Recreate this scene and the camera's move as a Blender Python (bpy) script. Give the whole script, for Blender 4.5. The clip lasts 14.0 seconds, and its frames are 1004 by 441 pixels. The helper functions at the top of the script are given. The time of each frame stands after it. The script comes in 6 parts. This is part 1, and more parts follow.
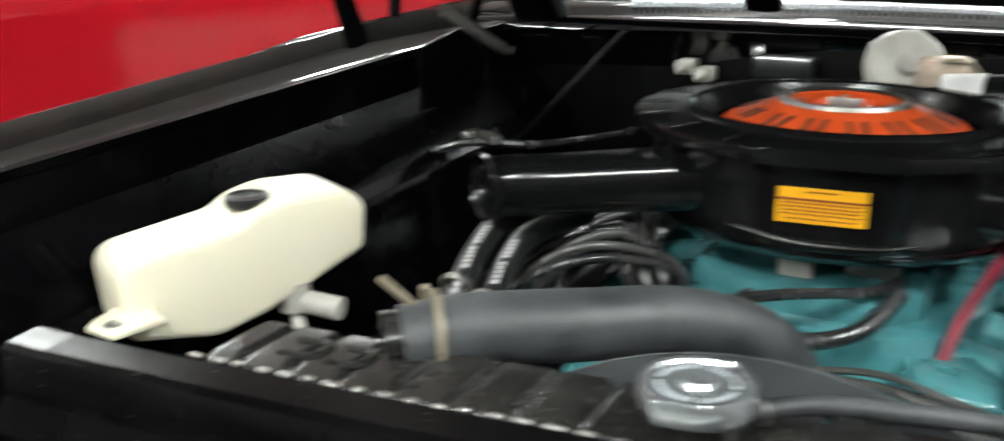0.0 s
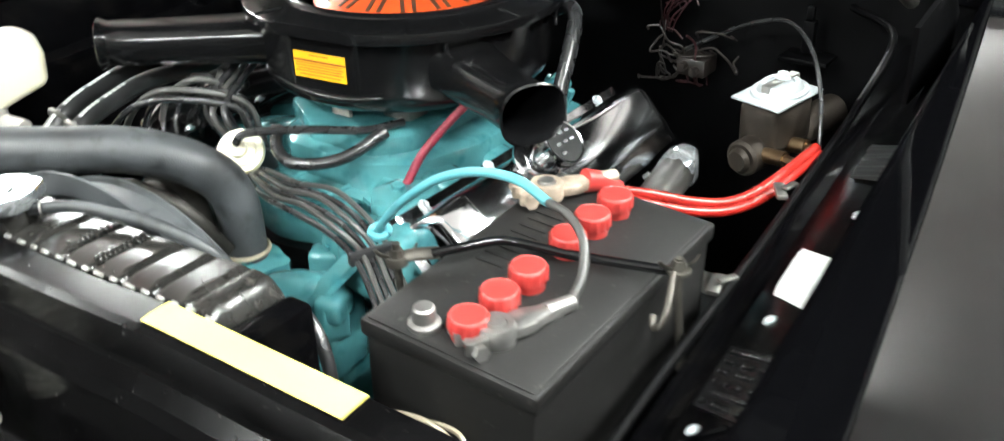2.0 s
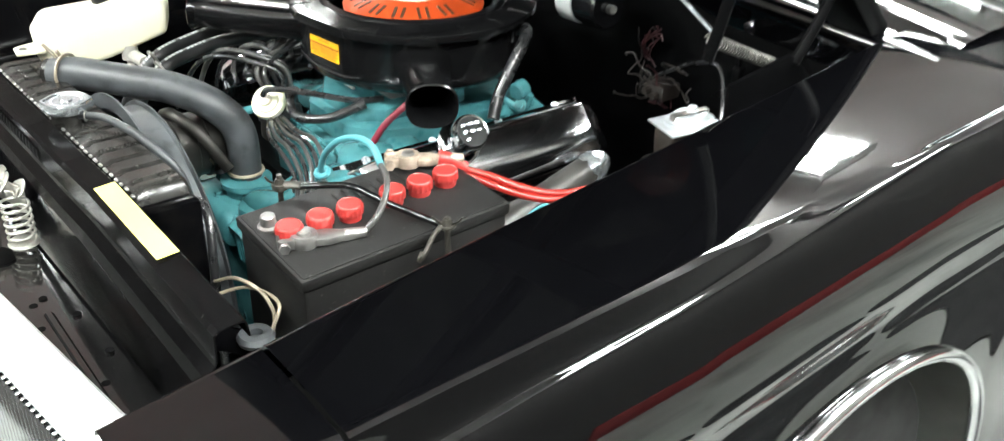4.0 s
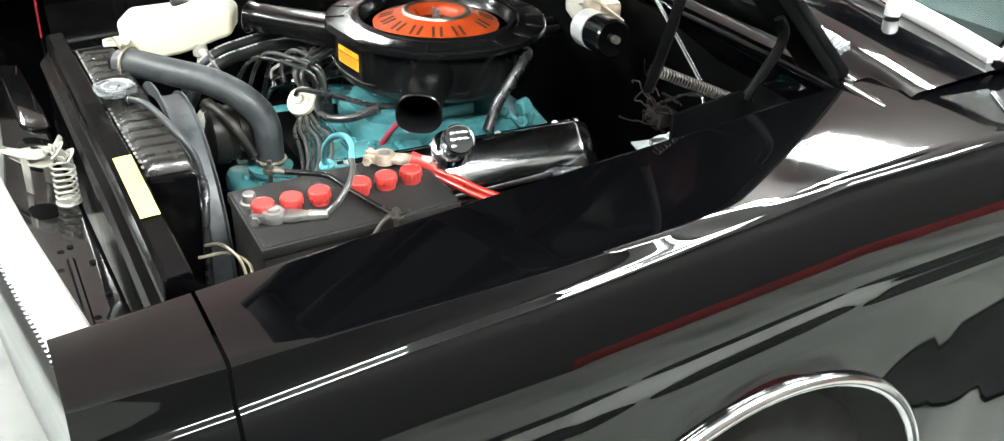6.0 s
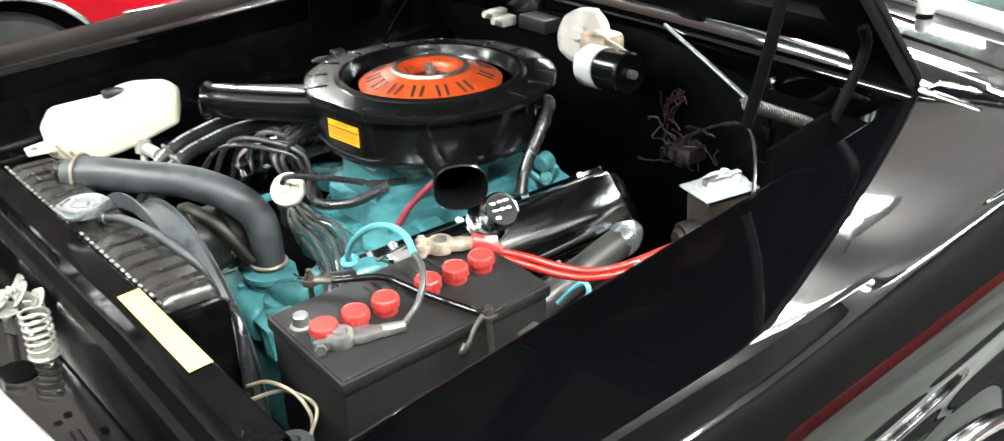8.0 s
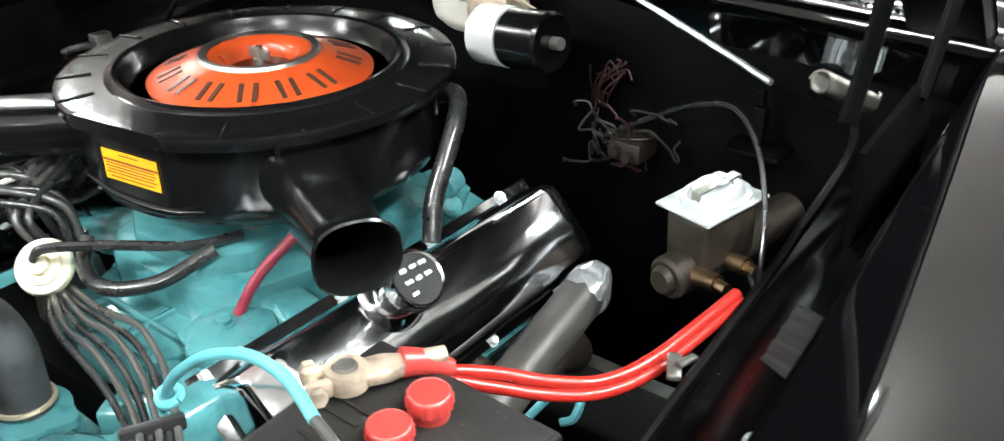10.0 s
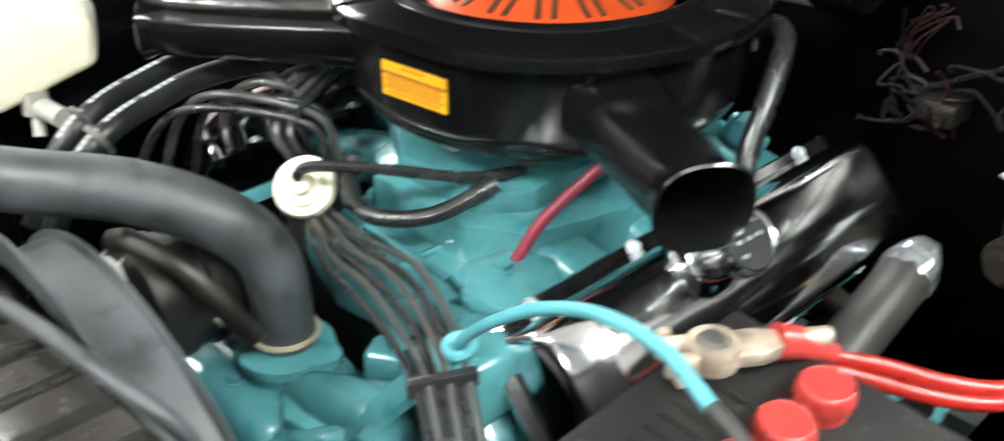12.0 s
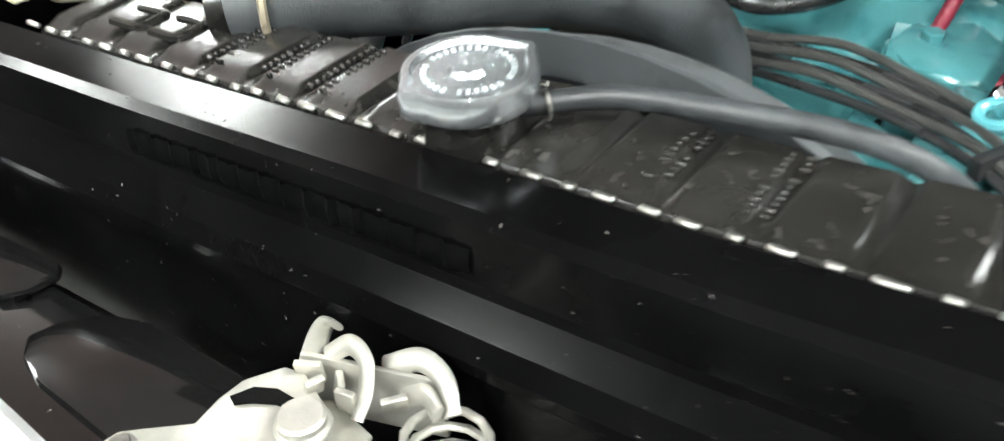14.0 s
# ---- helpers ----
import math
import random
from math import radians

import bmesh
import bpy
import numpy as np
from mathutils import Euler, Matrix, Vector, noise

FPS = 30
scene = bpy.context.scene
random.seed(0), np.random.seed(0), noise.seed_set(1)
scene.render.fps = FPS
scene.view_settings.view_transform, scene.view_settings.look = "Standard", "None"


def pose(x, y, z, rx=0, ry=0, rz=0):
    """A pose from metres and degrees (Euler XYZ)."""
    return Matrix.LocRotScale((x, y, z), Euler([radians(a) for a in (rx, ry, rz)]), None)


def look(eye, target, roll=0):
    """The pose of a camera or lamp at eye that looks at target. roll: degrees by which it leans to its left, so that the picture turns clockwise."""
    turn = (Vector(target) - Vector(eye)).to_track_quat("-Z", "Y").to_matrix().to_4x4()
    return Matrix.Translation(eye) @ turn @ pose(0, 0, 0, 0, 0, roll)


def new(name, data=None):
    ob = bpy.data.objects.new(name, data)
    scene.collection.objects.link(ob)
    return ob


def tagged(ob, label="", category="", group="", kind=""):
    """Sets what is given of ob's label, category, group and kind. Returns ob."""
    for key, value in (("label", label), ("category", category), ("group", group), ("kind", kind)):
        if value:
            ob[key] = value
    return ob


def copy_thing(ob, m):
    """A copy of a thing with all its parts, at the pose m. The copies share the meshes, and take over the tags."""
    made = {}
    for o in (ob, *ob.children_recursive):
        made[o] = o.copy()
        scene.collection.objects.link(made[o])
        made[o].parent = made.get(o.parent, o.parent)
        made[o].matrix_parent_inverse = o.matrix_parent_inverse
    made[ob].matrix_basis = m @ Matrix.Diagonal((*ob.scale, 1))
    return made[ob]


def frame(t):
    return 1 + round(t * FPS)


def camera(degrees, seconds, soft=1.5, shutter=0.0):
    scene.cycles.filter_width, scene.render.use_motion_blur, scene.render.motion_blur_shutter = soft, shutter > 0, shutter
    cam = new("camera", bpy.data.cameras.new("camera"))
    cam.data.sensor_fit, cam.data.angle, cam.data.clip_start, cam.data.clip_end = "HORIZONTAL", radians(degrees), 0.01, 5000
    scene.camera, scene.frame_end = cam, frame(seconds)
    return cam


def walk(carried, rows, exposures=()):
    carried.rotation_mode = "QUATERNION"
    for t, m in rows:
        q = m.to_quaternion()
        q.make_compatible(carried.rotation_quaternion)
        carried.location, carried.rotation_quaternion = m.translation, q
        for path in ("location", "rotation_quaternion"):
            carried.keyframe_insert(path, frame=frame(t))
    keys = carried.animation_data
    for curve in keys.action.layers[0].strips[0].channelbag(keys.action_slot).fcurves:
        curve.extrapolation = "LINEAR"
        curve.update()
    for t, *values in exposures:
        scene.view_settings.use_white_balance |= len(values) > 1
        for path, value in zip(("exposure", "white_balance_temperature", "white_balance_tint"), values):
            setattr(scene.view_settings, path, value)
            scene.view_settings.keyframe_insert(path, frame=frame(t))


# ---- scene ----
cam = camera(53.0, 14.0, soft=1.2, shutter=0.6)
PATH = [
    (0, (0.115, -0.152, 1.214), (-0.794, 1.53, 0.629), -0.2),
    (0.5, (0.282, -0.124, 1.252), (-0.514, 1.615, 0.666), -1.2),
    (1, (0.505, -0.045, 1.272), (-0.352, 1.65, 0.647), -2.3),
    (1.5, (0.683, -0.025, 1.328), (-0.281, 1.516, 0.495), -2.5),
    (2, (0.838, -0.07, 1.377), (-0.199, 1.353, 0.427), -1.4),
    (2.2, (0.891, -0.068, 1.397), (-0.189, 1.3, 0.415), -0.8),
    (2.5, (0.962, -0.022, 1.417), (-0.204, 1.249, 0.404), -0.0),
    (3, (1.13, 0.072, 1.453), (-0.147, 1.2, 0.405), 0.8),
    (3.5, (1.255, 0.053, 1.479), (-0.079, 1.142, 0.462), 0.4),
    (4, (1.421, -0.009, 1.549), (0.06, 1.079, 0.567), 1.6),
    (4.2, (1.463, -0.013, 1.564), (0.088, 1.078, 0.606), 2.5),
    (6.3, (1.72, 0.126, 1.636), (0.187, 0.985, 0.68), 2.3),
    (6.5, (1.678, 0.1, 1.645), (0.148, 0.981, 0.705), 1.8),
    (7, (1.546, 0.048, 1.631), (0.017, 0.995, 0.757), -0.4),
    (7.5, (1.42, -0.006, 1.6), (-0.056, 1.026, 0.731), -1.5),
    (7.9, (1.359, 0.001, 1.57), (-0.063, 1.091, 0.68), -2.1),
    (8, (1.343, -0.003, 1.552), (-0.065, 1.111, 0.672), -1.8),
    (8.5, (1.25, 0.123, 1.529), (-0.125, 1.273, 0.641), -1.6),
    (8.7, (1.206, 0.177, 1.508), (-0.165, 1.341, 0.634), -1.5),
    (10.8, (0.698, 0.316, 1.328), (-0.256, 1.769, 0.339), -0.8),
    (11, (0.7, 0.333, 1.318), (-0.345, 1.733, 0.346), -0.7),
    (11.5, (0.656, 0.307, 1.322), (-0.502, 1.602, 0.332), 0.7),
    (12, (0.616, 0.248, 1.315), (-0.631, 1.428, 0.29), -0.2),
    (12.5, (0.538, 0.139, 1.281), (-0.71, 1.296, 0.235), -1.9),
    (13, (0.449, 0.024, 1.282), (-0.742, 1.213, 0.201), -4.9),
    (13.5, (0.340, 0.008, 1.236), (-0.792, 1.216, 0.113), -5.5),
    (14, (0.239, 0.023, 1.188), (-0.776, 1.265, -0.007), -4.8),
]
walk(cam, [(t, look(eye, target, roll)) for t, eye, target, roll in PATH], [(0.0, -0.48), (0.5, -0.22), (1.0, 0.3), (2.0, 0.42), (3.0, 0.15), (4.0, 0.3), (6.5, 0.25), (7.2, 0.38), (8.5, 0.38), (11.0, 0.38), (11.5, 0.5), (12.0, 0.1), (12.5, -0.33), (13.0, -0.42), (13.5, -0.28), (14.0, 0.0)])


# ---- light: a closed garage with fluorescent ceiling fixtures ----
world = bpy.data.worlds.new("garage_air")
world.use_nodes = True
world.node_tree.nodes["Background"].inputs[0].default_value = (0.5, 0.52, 0.55, 1)
world.node_tree.nodes["Background"].inputs[1].default_value = 0.05
scene.world = world
LAMP = 225.0


# ---- materials ----
def mat(name, color, rough=0.5, metal=0.0, vary=0.25, grain=60.0, bump=0.1, fine=900.0, coat=0.0, spec=0.5, dirt=None, dirt_amount=0.5, dirt_scale=14.0, dirt_range=(0.52, 0.72), trans=0.0, sss=0.0):
    """A surface with blotches, fine grain in colour, gloss and relief, and optional dirt or wear of another colour."""
    m = bpy.data.materials.new(name)
    m.use_nodes = True
    n, l = m.node_tree.nodes, m.node_tree.links
    b = n["Principled BSDF"]
    co = n.new("ShaderNodeTexCoord")
    big = n.new("ShaderNodeTexNoise")
    big.inputs["Scale"].default_value = grain * 0.35
    big.inputs["Detail"].default_value = 6
    small = n.new("ShaderNodeTexNoise")
    small.inputs["Scale"].default_value = fine
    small.inputs["Detail"].default_value = 3
    for t in (big, small):
        l.new(co.outputs["Object"], t.inputs["Vector"])
    ramp = n.new("ShaderNodeMapRange")
    ramp.inputs["From Min"].default_value, ramp.inputs["From Max"].default_value = 0.3, 0.7
    ramp.inputs["To Min"].default_value, ramp.inputs["To Max"].default_value = 1 - vary, 1 + vary
    l.new(big.outputs["Fac"], ramp.inputs["Value"])
    mul = n.new("ShaderNodeMix")
    mul.data_type, mul.blend_type = "RGBA", "MULTIPLY"
    mul.inputs["Factor"].default_value = 1
    mul.inputs["A"].default_value = (*color, 1)
    l.new(ramp.outputs["Result"], mul.inputs["B"])
    out = mul.outputs["Result"]
    if dirt:
        dn = n.new("ShaderNodeTexNoise")
        dn.inputs["Scale"].default_value, dn.inputs["Detail"].default_value = dirt_scale, 9
        l.new(co.outputs["Object"], dn.inputs["Vector"])
        dr = n.new("ShaderNodeMapRange")
        dr.inputs["From Min"].default_value, dr.inputs["From Max"].default_value = dirt_range
        dr.inputs["To Max"].default_value = dirt_amount
        l.new(dn.outputs["Fac"], dr.inputs["Value"])
        dm = n.new("ShaderNodeMix")
        dm.data_type = "RGBA"
        dm.inputs["B"].default_value = (*dirt, 1)
        l.new(dr.outputs["Result"], dm.inputs["Factor"])
        l.new(out, dm.inputs["A"])
        out = dm.outputs["Result"]
    l.new(out, b.inputs["Base Color"])
    rr = n.new("ShaderNodeMapRange")
    rr.inputs["From Min"].default_value, rr.inputs["From Max"].default_value = 0.3, 0.7
    rr.inputs["To Min"].default_value, rr.inputs["To Max"].default_value = rough * (1 - 0.5 * vary), min(1, rough * (1 + 0.5 * vary))
    l.new(big.outputs["Fac"], rr.inputs["Value"])
    l.new(rr.outputs["Result"], b.inputs["Roughness"])
    b.inputs["Metallic"].default_value = metal
    b.inputs["Specular IOR Level"].default_value = spec
    b.inputs["Coat Weight"].default_value = coat
    b.inputs["Coat Roughness"].default_value = 0.05
    b.inputs["Transmission Weight"].default_value = trans
    if sss:
        b.inputs["Subsurface Weight"].default_value = sss
        b.inputs["Subsurface Radius"].default_value = (0.02, 0.018, 0.012)
        b.inputs["Subsurface Scale"].default_value = 0.5
    if bump:
        bp = n.new("ShaderNodeBump")
        bp.inputs["Strength"].default_value, bp.inputs["Distance"].default_value = bump, 0.0008
        l.new(small.outputs["Fac"], bp.inputs["Height"])
        l.new(bp.outputs["Normal"], b.inputs["Normal"])
    return m


def glow(name, color, strength):
    m = bpy.data.materials.new(name)
    m.use_nodes = True
    b = m.node_tree.nodes["Principled BSDF"]
    b.inputs["Base Color"].default_value = (0.8, 0.8, 0.8, 1)
    b.inputs["Emission Color"].default_value = (*color, 1)
    b.inputs["Emission Strength"].default_value = strength
    return m


PAINT = mat("black_gloss_paint", (0.0012, 0.0012, 0.0015), 0.03, vary=0.2, grain=6, bump=0.006, fine=200)
INNER = mat("black_inner_panel_paint", (0.0014, 0.0014, 0.0017), 0.22, vary=0.35, grain=25, bump=0.06, fine=500, spec=0.025, dirt=(0.010, 0.009, 0.008), dirt_amount=0.3, dirt_scale=30)
SUPPORT = mat("black_support_enamel", (0.0026, 0.0025, 0.0027), 0.17, vary=0.4, grain=45, bump=0.05, fine=300, spec=0.045, dirt=(0.16, 0.15, 0.14), dirt_amount=0.7, dirt_scale=230, dirt_range=(0.70, 0.74))
UNDER = mat("black_underhood_coating", (0.0013, 0.0013, 0.0015), 0.45, vary=0.3, grain=30, bump=0.2, fine=600, spec=0.05)
HOUSING = mat("satin_black_housing_enamel", (0.0042, 0.0042, 0.0046), 0.19, vary=0.25, grain=20, bump=0.04, fine=700, spec=0.42)
SATIN = mat("satin_black_enamel", (0.004, 0.004, 0.0045), 0.16, vary=0.2, grain=20, bump=0.03, fine=800)
TANK = mat("black_radiator_enamel", (0.015, 0.0142, 0.0132), 0.24, vary=0.35, grain=40, bump=0.2, fine=260, spec=0.45, dirt=(0.07, 0.065, 0.06), dirt_amount=0.5, dirt_scale=120, dirt_range=(0.60, 0.72))
TEAL = mat("turquoise_engine_enamel", (0.064, 0.215, 0.232), 0.20, vary=0.22, grain=40, bump=0.30, fine=350, coat=0.6, dirt=(0.012, 0.12, 0.14), dirt_amount=0.6, dirt_scale=40)
CHROME = mat("chrome_plate", (0.80, 0.80, 0.82), 0.12, 1.0, vary=0.2, grain=30, bump=0.02, fine=300)
ZINC = mat("bright_zinc", (0.72, 0.77, 0.80), 0.30, 0.55, vary=0.25, grain=60, bump=0.1)
STEEL = mat("dull_steel", (0.36, 0.35, 0.33), 0.42, 1.0, vary=0.35, grain=80, bump=0.25)
LEAD = mat("lead_terminal", (0.31, 0.30, 0.29), 0.38, 0.85, vary=0.4, grain=90, bump=0.5, fine=400)
CORRODED = mat("corroded_terminal", (0.42, 0.34, 0.27), 0.6, 0.5, vary=0.5, grain=120, bump=0.7, fine=350)
CORRODEDDARK = mat("dark_corroded_steel", (0.085, 0.078, 0.068), 0.40, 0.7, vary=0.5, grain=110, bump=0.6, fine=350)
CAST = mat("brown_cast_iron", (0.032, 0.0245, 0.019), 0.6, 0.5, vary=0.5, grain=70, bump=0.6, fine=300)
BRASS = mat("brass_fitting", (0.34, 0.23, 0.135), 0.38, 1.0, vary=0.25)
TAN = mat("tan_hose_clamp", (0.36, 0.31, 0.23), 0.4, 0.4, vary=0.2)
RUBBER = mat("grey_black_rubber", (0.046, 0.050, 0.054), 0.48, vary=0.5, grain=35, bump=0.40, fine=700, spec=0.55, dirt=(0.008, 0.009, 0.010), dirt_amount=0.9, dirt_scale=38)
HOSEBLACK = mat("black_hose_rubber", (0.014, 0.0145, 0.015), 0.36, vary=0.3, grain=60, bump=0.15, spec=0.5)
WIRE = mat("black_wire_sleeve", (0.017, 0.017, 0.018), 0.27, vary=0.3, grain=60, bump=0.06, spec=0.7)
GREYWIRE = mat("grey_wire_sleeve", (0.045, 0.044, 0.042), 0.30, vary=0.3, grain=60, bump=0.06, spec=0.7)
CASE = mat("black_battery_plastic", (0.0105, 0.010, 0.0098), 0.48, spec=0.3, vary=0.25, grain=30, bump=0.35, fine=1200, dirt=(0.09, 0.085, 0.08), dirt_amount=0.5, dirt_scale=160, dirt_range=(0.64, 0.72))
REDCAP = mat("red_plastic", (0.36, 0.032, 0.028), 0.30, vary=0.12, grain=40, bump=0.1)
REDWIRE = mat("red_cable_sleeve", (0.27, 0.013, 0.009), 0.28, vary=0.12, grain=30, bump=0.03)
REDSLEEVE = mat("dark_red_sleeve", (0.19, 0.010, 0.028), 0.45, vary=0.25, grain=90, bump=0.3)
BLUEWIRE = mat("light_blue_cable_sleeve", (0.10, 0.36, 0.41), 0.35, vary=0.12, grain=40, bump=0.05)
ORANGE = mat("orange_painted_metal", (0.45, 0.056, 0.012), 0.28, vary=0.10, grain=30, bump=0.05, coat=0.3)
DARKMARK = mat("dark_printed_mark", (0.05, 0.022, 0.014), 0.4, vary=0.2)
YELLOW = mat("yellow_sticker", (0.88, 0.42, 0.012), 0.4, vary=0.05, bump=0.0)
GREYTUBE = mat("grey_painted_tube", (0.048, 0.045, 0.042), 0.4, 0.3, vary=0.3, grain=40, bump=0.2)
CAPMETAL = mat("brushed_plated_cap", (0.62, 0.65, 0.68), 0.24, 0.85, vary=0.25, grain=60, bump=0.08)
WIREBROWN = mat("brown_wire_sleeve", (0.013, 0.0095, 0.008), 0.5, vary=0.3)
WIREYELLOW = mat("greenish_yellow_wire_sleeve", (0.34, 0.32, 0.09), 0.5, vary=0.2)
WIREPINK = mat("faded_pink_wire_sleeve", (0.060, 0.017, 0.020), 0.5, vary=0.3)
WIREMAROON = mat("maroon_wire_sleeve", (0.030, 0.006, 0.008), 0.5, vary=0.3)
DARKCAST = mat("dark_cast_alloy", (0.032, 0.030, 0.027), 0.45, 0.7, vary=0.4, grain=70, bump=0.4, fine=300)
PANGREY = mat("grey_fixture_pan", (0.16, 0.16, 0.16), 0.5, vary=0.15)
PRINT = mat("dark_print", (0.22, 0.045, 0.012), 0.5, vary=0.1, bump=0.0)
TAPE = mat("pale_yellow_tape", (0.80, 0.68, 0.16), 0.55, vary=0.06, grain=30, bump=0.15)
CREAM = mat("cream_translucent_plastic", (0.84, 0.79, 0.62), 0.42, vary=0.05, grain=15, bump=0.05, sss=0.25)
WHITEPAPER = mat("white_decal", (0.80, 0.84, 0.84), 0.35, vary=0.04, bump=0.0)
PALE = mat("pale_grey_plastic", (0.44, 0.42, 0.38), 0.45, vary=0.2)
BLACKPLASTIC = mat("black_plastic", (0.016, 0.016, 0.017), 0.35, vary=0.2, bump=0.1)
WHITEMARK = mat("white_hose_print", (0.45, 0.45, 0.45), 0.6, vary=0.2, bump=0.0)
REDBAND = mat("red_for_fender_reflection", (0.30, 0.030, 0.028), 0.6, vary=0.2, grain=6, bump=0.15, fine=120)
RED = mat("red_gloss_paint", (0.235, 0.004, 0.008), 0.12, vary=0.1, grain=4, bump=0.01, coat=0.5)
TYRE = mat("tyre_rubber", (0.006, 0.006, 0.0065), 0.75, vary=0.3, grain=40, bump=0.4)
CONCRETE = mat("polished_grey_concrete", (0.23, 0.24, 0.225), 0.35, vary=0.22, grain=5, bump=0.2, fine=120, dirt=(0.05, 0.05, 0.047), dirt_amount=0.8, dirt_scale=1.6)
PLASTER = mat("dark_stained_wall_boards", (0.050, 0.047, 0.043), 0.7, vary=0.08, grain=6, bump=0.2, fine=150)
PALEWALL = mat("pale_brown_wall_paint", (0.19, 0.168, 0.157), 0.7, vary=0.15, grain=5, bump=0.2, fine=150)
CEILPAINT = mat("grey_white_ceiling_paint", (0.68, 0.65, 0.64), 0.8, vary=0.10, grain=4, bump=0.2, fine=150)
DARKTRIM = mat("dark_cabin_trim", (0.012, 0.014, 0.016), 0.6, vary=0.2)
SPRINGMETAL = mat("dark_spring_steel", (0.075, 0.072, 0.066), 0.35, 0.8, vary=0.3, grain=90)
BRIGHT = mat("bright_aluminium_strip", (0.80, 0.80, 0.80), 0.30, 0.35, vary=0.06, grain=10, bump=0.05)
SATINGREY = mat("black_panel_enamel", (0.006, 0.0058, 0.006), 0.07, vary=0.25, grain=12, bump=0.02, fine=300, dirt=(0.20, 0.19, 0.18), dirt_amount=0.7, dirt_scale=200, dirt_range=(0.71, 0.75))
LATCHMETAL = mat("pale_cadmium_latch", (0.50, 0.485, 0.44), 0.40, 0.65, vary=0.25, grain=90, bump=0.2)
TUBELIGHT = glow("fluorescent_tube", (0.945, 1.0, 0.965), LAMP)
GLASS = bpy.data.materials.new("tinted_glass")
GLASS.use_nodes = True
g = GLASS.node_tree.nodes["Principled BSDF"]
g.inputs["Base Color"].default_value = (0.55, 0.75, 0.72, 1)
g.inputs["Roughness"].default_value = 0.03
g.inputs["Transmission Weight"].default_value = 1.0
g.inputs["IOR"].default_value = 1.45


# ---- mesh helpers ----
def obj(name, bm, material, smooth=True):
    bmesh.ops.recalc_face_normals(bm, faces=bm.faces)
    me = bpy.data.meshes.new(name)
    bm.to_mesh(me)
    bm.free()
    if smooth:
        for p in me.polygons:
            p.use_smooth = True
        me.set_sharp_from_angle(angle=radians(38))
    me.materials.append(material)
    return new(name, me)


def thing(name, loc, label, category, group="", kind=""):
    ob = new(name)
    ob.location = loc
    ob.empty_display_size = 0.05
    return tagged(ob, label, category, group, kind)


def part(name, bm, material, parent=None, label="", smooth=True):
    """A mesh built in world coordinates, linked under its thing or part."""
    ob = obj(name, bm, material, smooth)
    if parent is not None:
        at = Vector() if parent.parent else parent.location
        ob.parent = parent
        ob.matrix_parent_inverse = Matrix.Translation(-at)
    if label:
        tagged(ob, label)
    return ob


def box(c, s, bev=0.0, m=None, seg=2):
    bm = bmesh.new()
    bmesh.ops.create_cube(bm, size=1, matrix=Matrix.Diagonal((*s, 1)))
    if bev:
        bmesh.ops.bevel(bm, geom=bm.edges[:], offset=bev, segments=seg, profile=0.5, affect="EDGES")
    bm.transform(Matrix.Translation(c) @ (m or Matrix()))
    return bm


def aim(p0, p1):
    p0, p1 = Vector(p0), Vector(p1)
    return Matrix.Translation(p0) @ (p1 - p0).to_track_quat("Z", "Y").to_matrix().to_4x4()


def lathe(profile, m=None, seg=48, shape=None, caps=True):
    """Turns (radius, height) rows round z; shape(angle, r) may alter the radius."""
    bm = bmesh.new()
    rings = []
    for r, z in profile:
        ring = []
        for i in range(seg):
            a = 2 * math.pi * i / seg
            q = shape(a, r) if shape else r
            ring.append(bm.verts.new((q * math.cos(a), q * math.sin(a), z)))
        rings.append(ring)
    for u, v in zip(rings, rings[1:]):
        for i in range(seg):
            j = (i + 1) % seg
            bm.faces.new((u[i], u[j], v[j], v[i]))
    if caps and profile[0][0] > 1e-5:
        bm.faces.new(rings[0][::-1])
    if caps and profile[-1][0] > 1e-5:
        bm.faces.new(rings[-1])
    bmesh.ops.remove_doubles(bm, verts=bm.verts, dist=1e-6)
    if m:
        bm.transform(m)
    return bm


def cyl(p0, p1, r0, r1=None, seg=24, bev=0.0):
    r1 = r0 if r1 is None else r1
    h = (Vector(p1) - Vector(p0)).length
    prof = [(r0, 0), (r1, h)] if not bev else [(r0 - bev, 0), (r0, bev), (r1, h - bev), (r1 - bev, h)]
    return lathe(prof, aim(p0, p1), seg)


def spline(pts, n=8):
    pts = [Vector(p) for p in pts]
    q = [2 * pts[0] - pts[1]] + pts + [2 * pts[-1] - pts[-2]]
    out = []
    for i in range(1, len(q) - 2):
        a, b, c, d = q[i - 1:i + 3]
        for k in range(n):
            t = k / n
            out.append(0.5 * ((2 * b) + (c - a) * t + (2 * a - 5 * b + 4 * c - d) * t * t + (3 * b - a - 3 * c + d) * t ** 3))
    out.append(pts[-1])
    return out


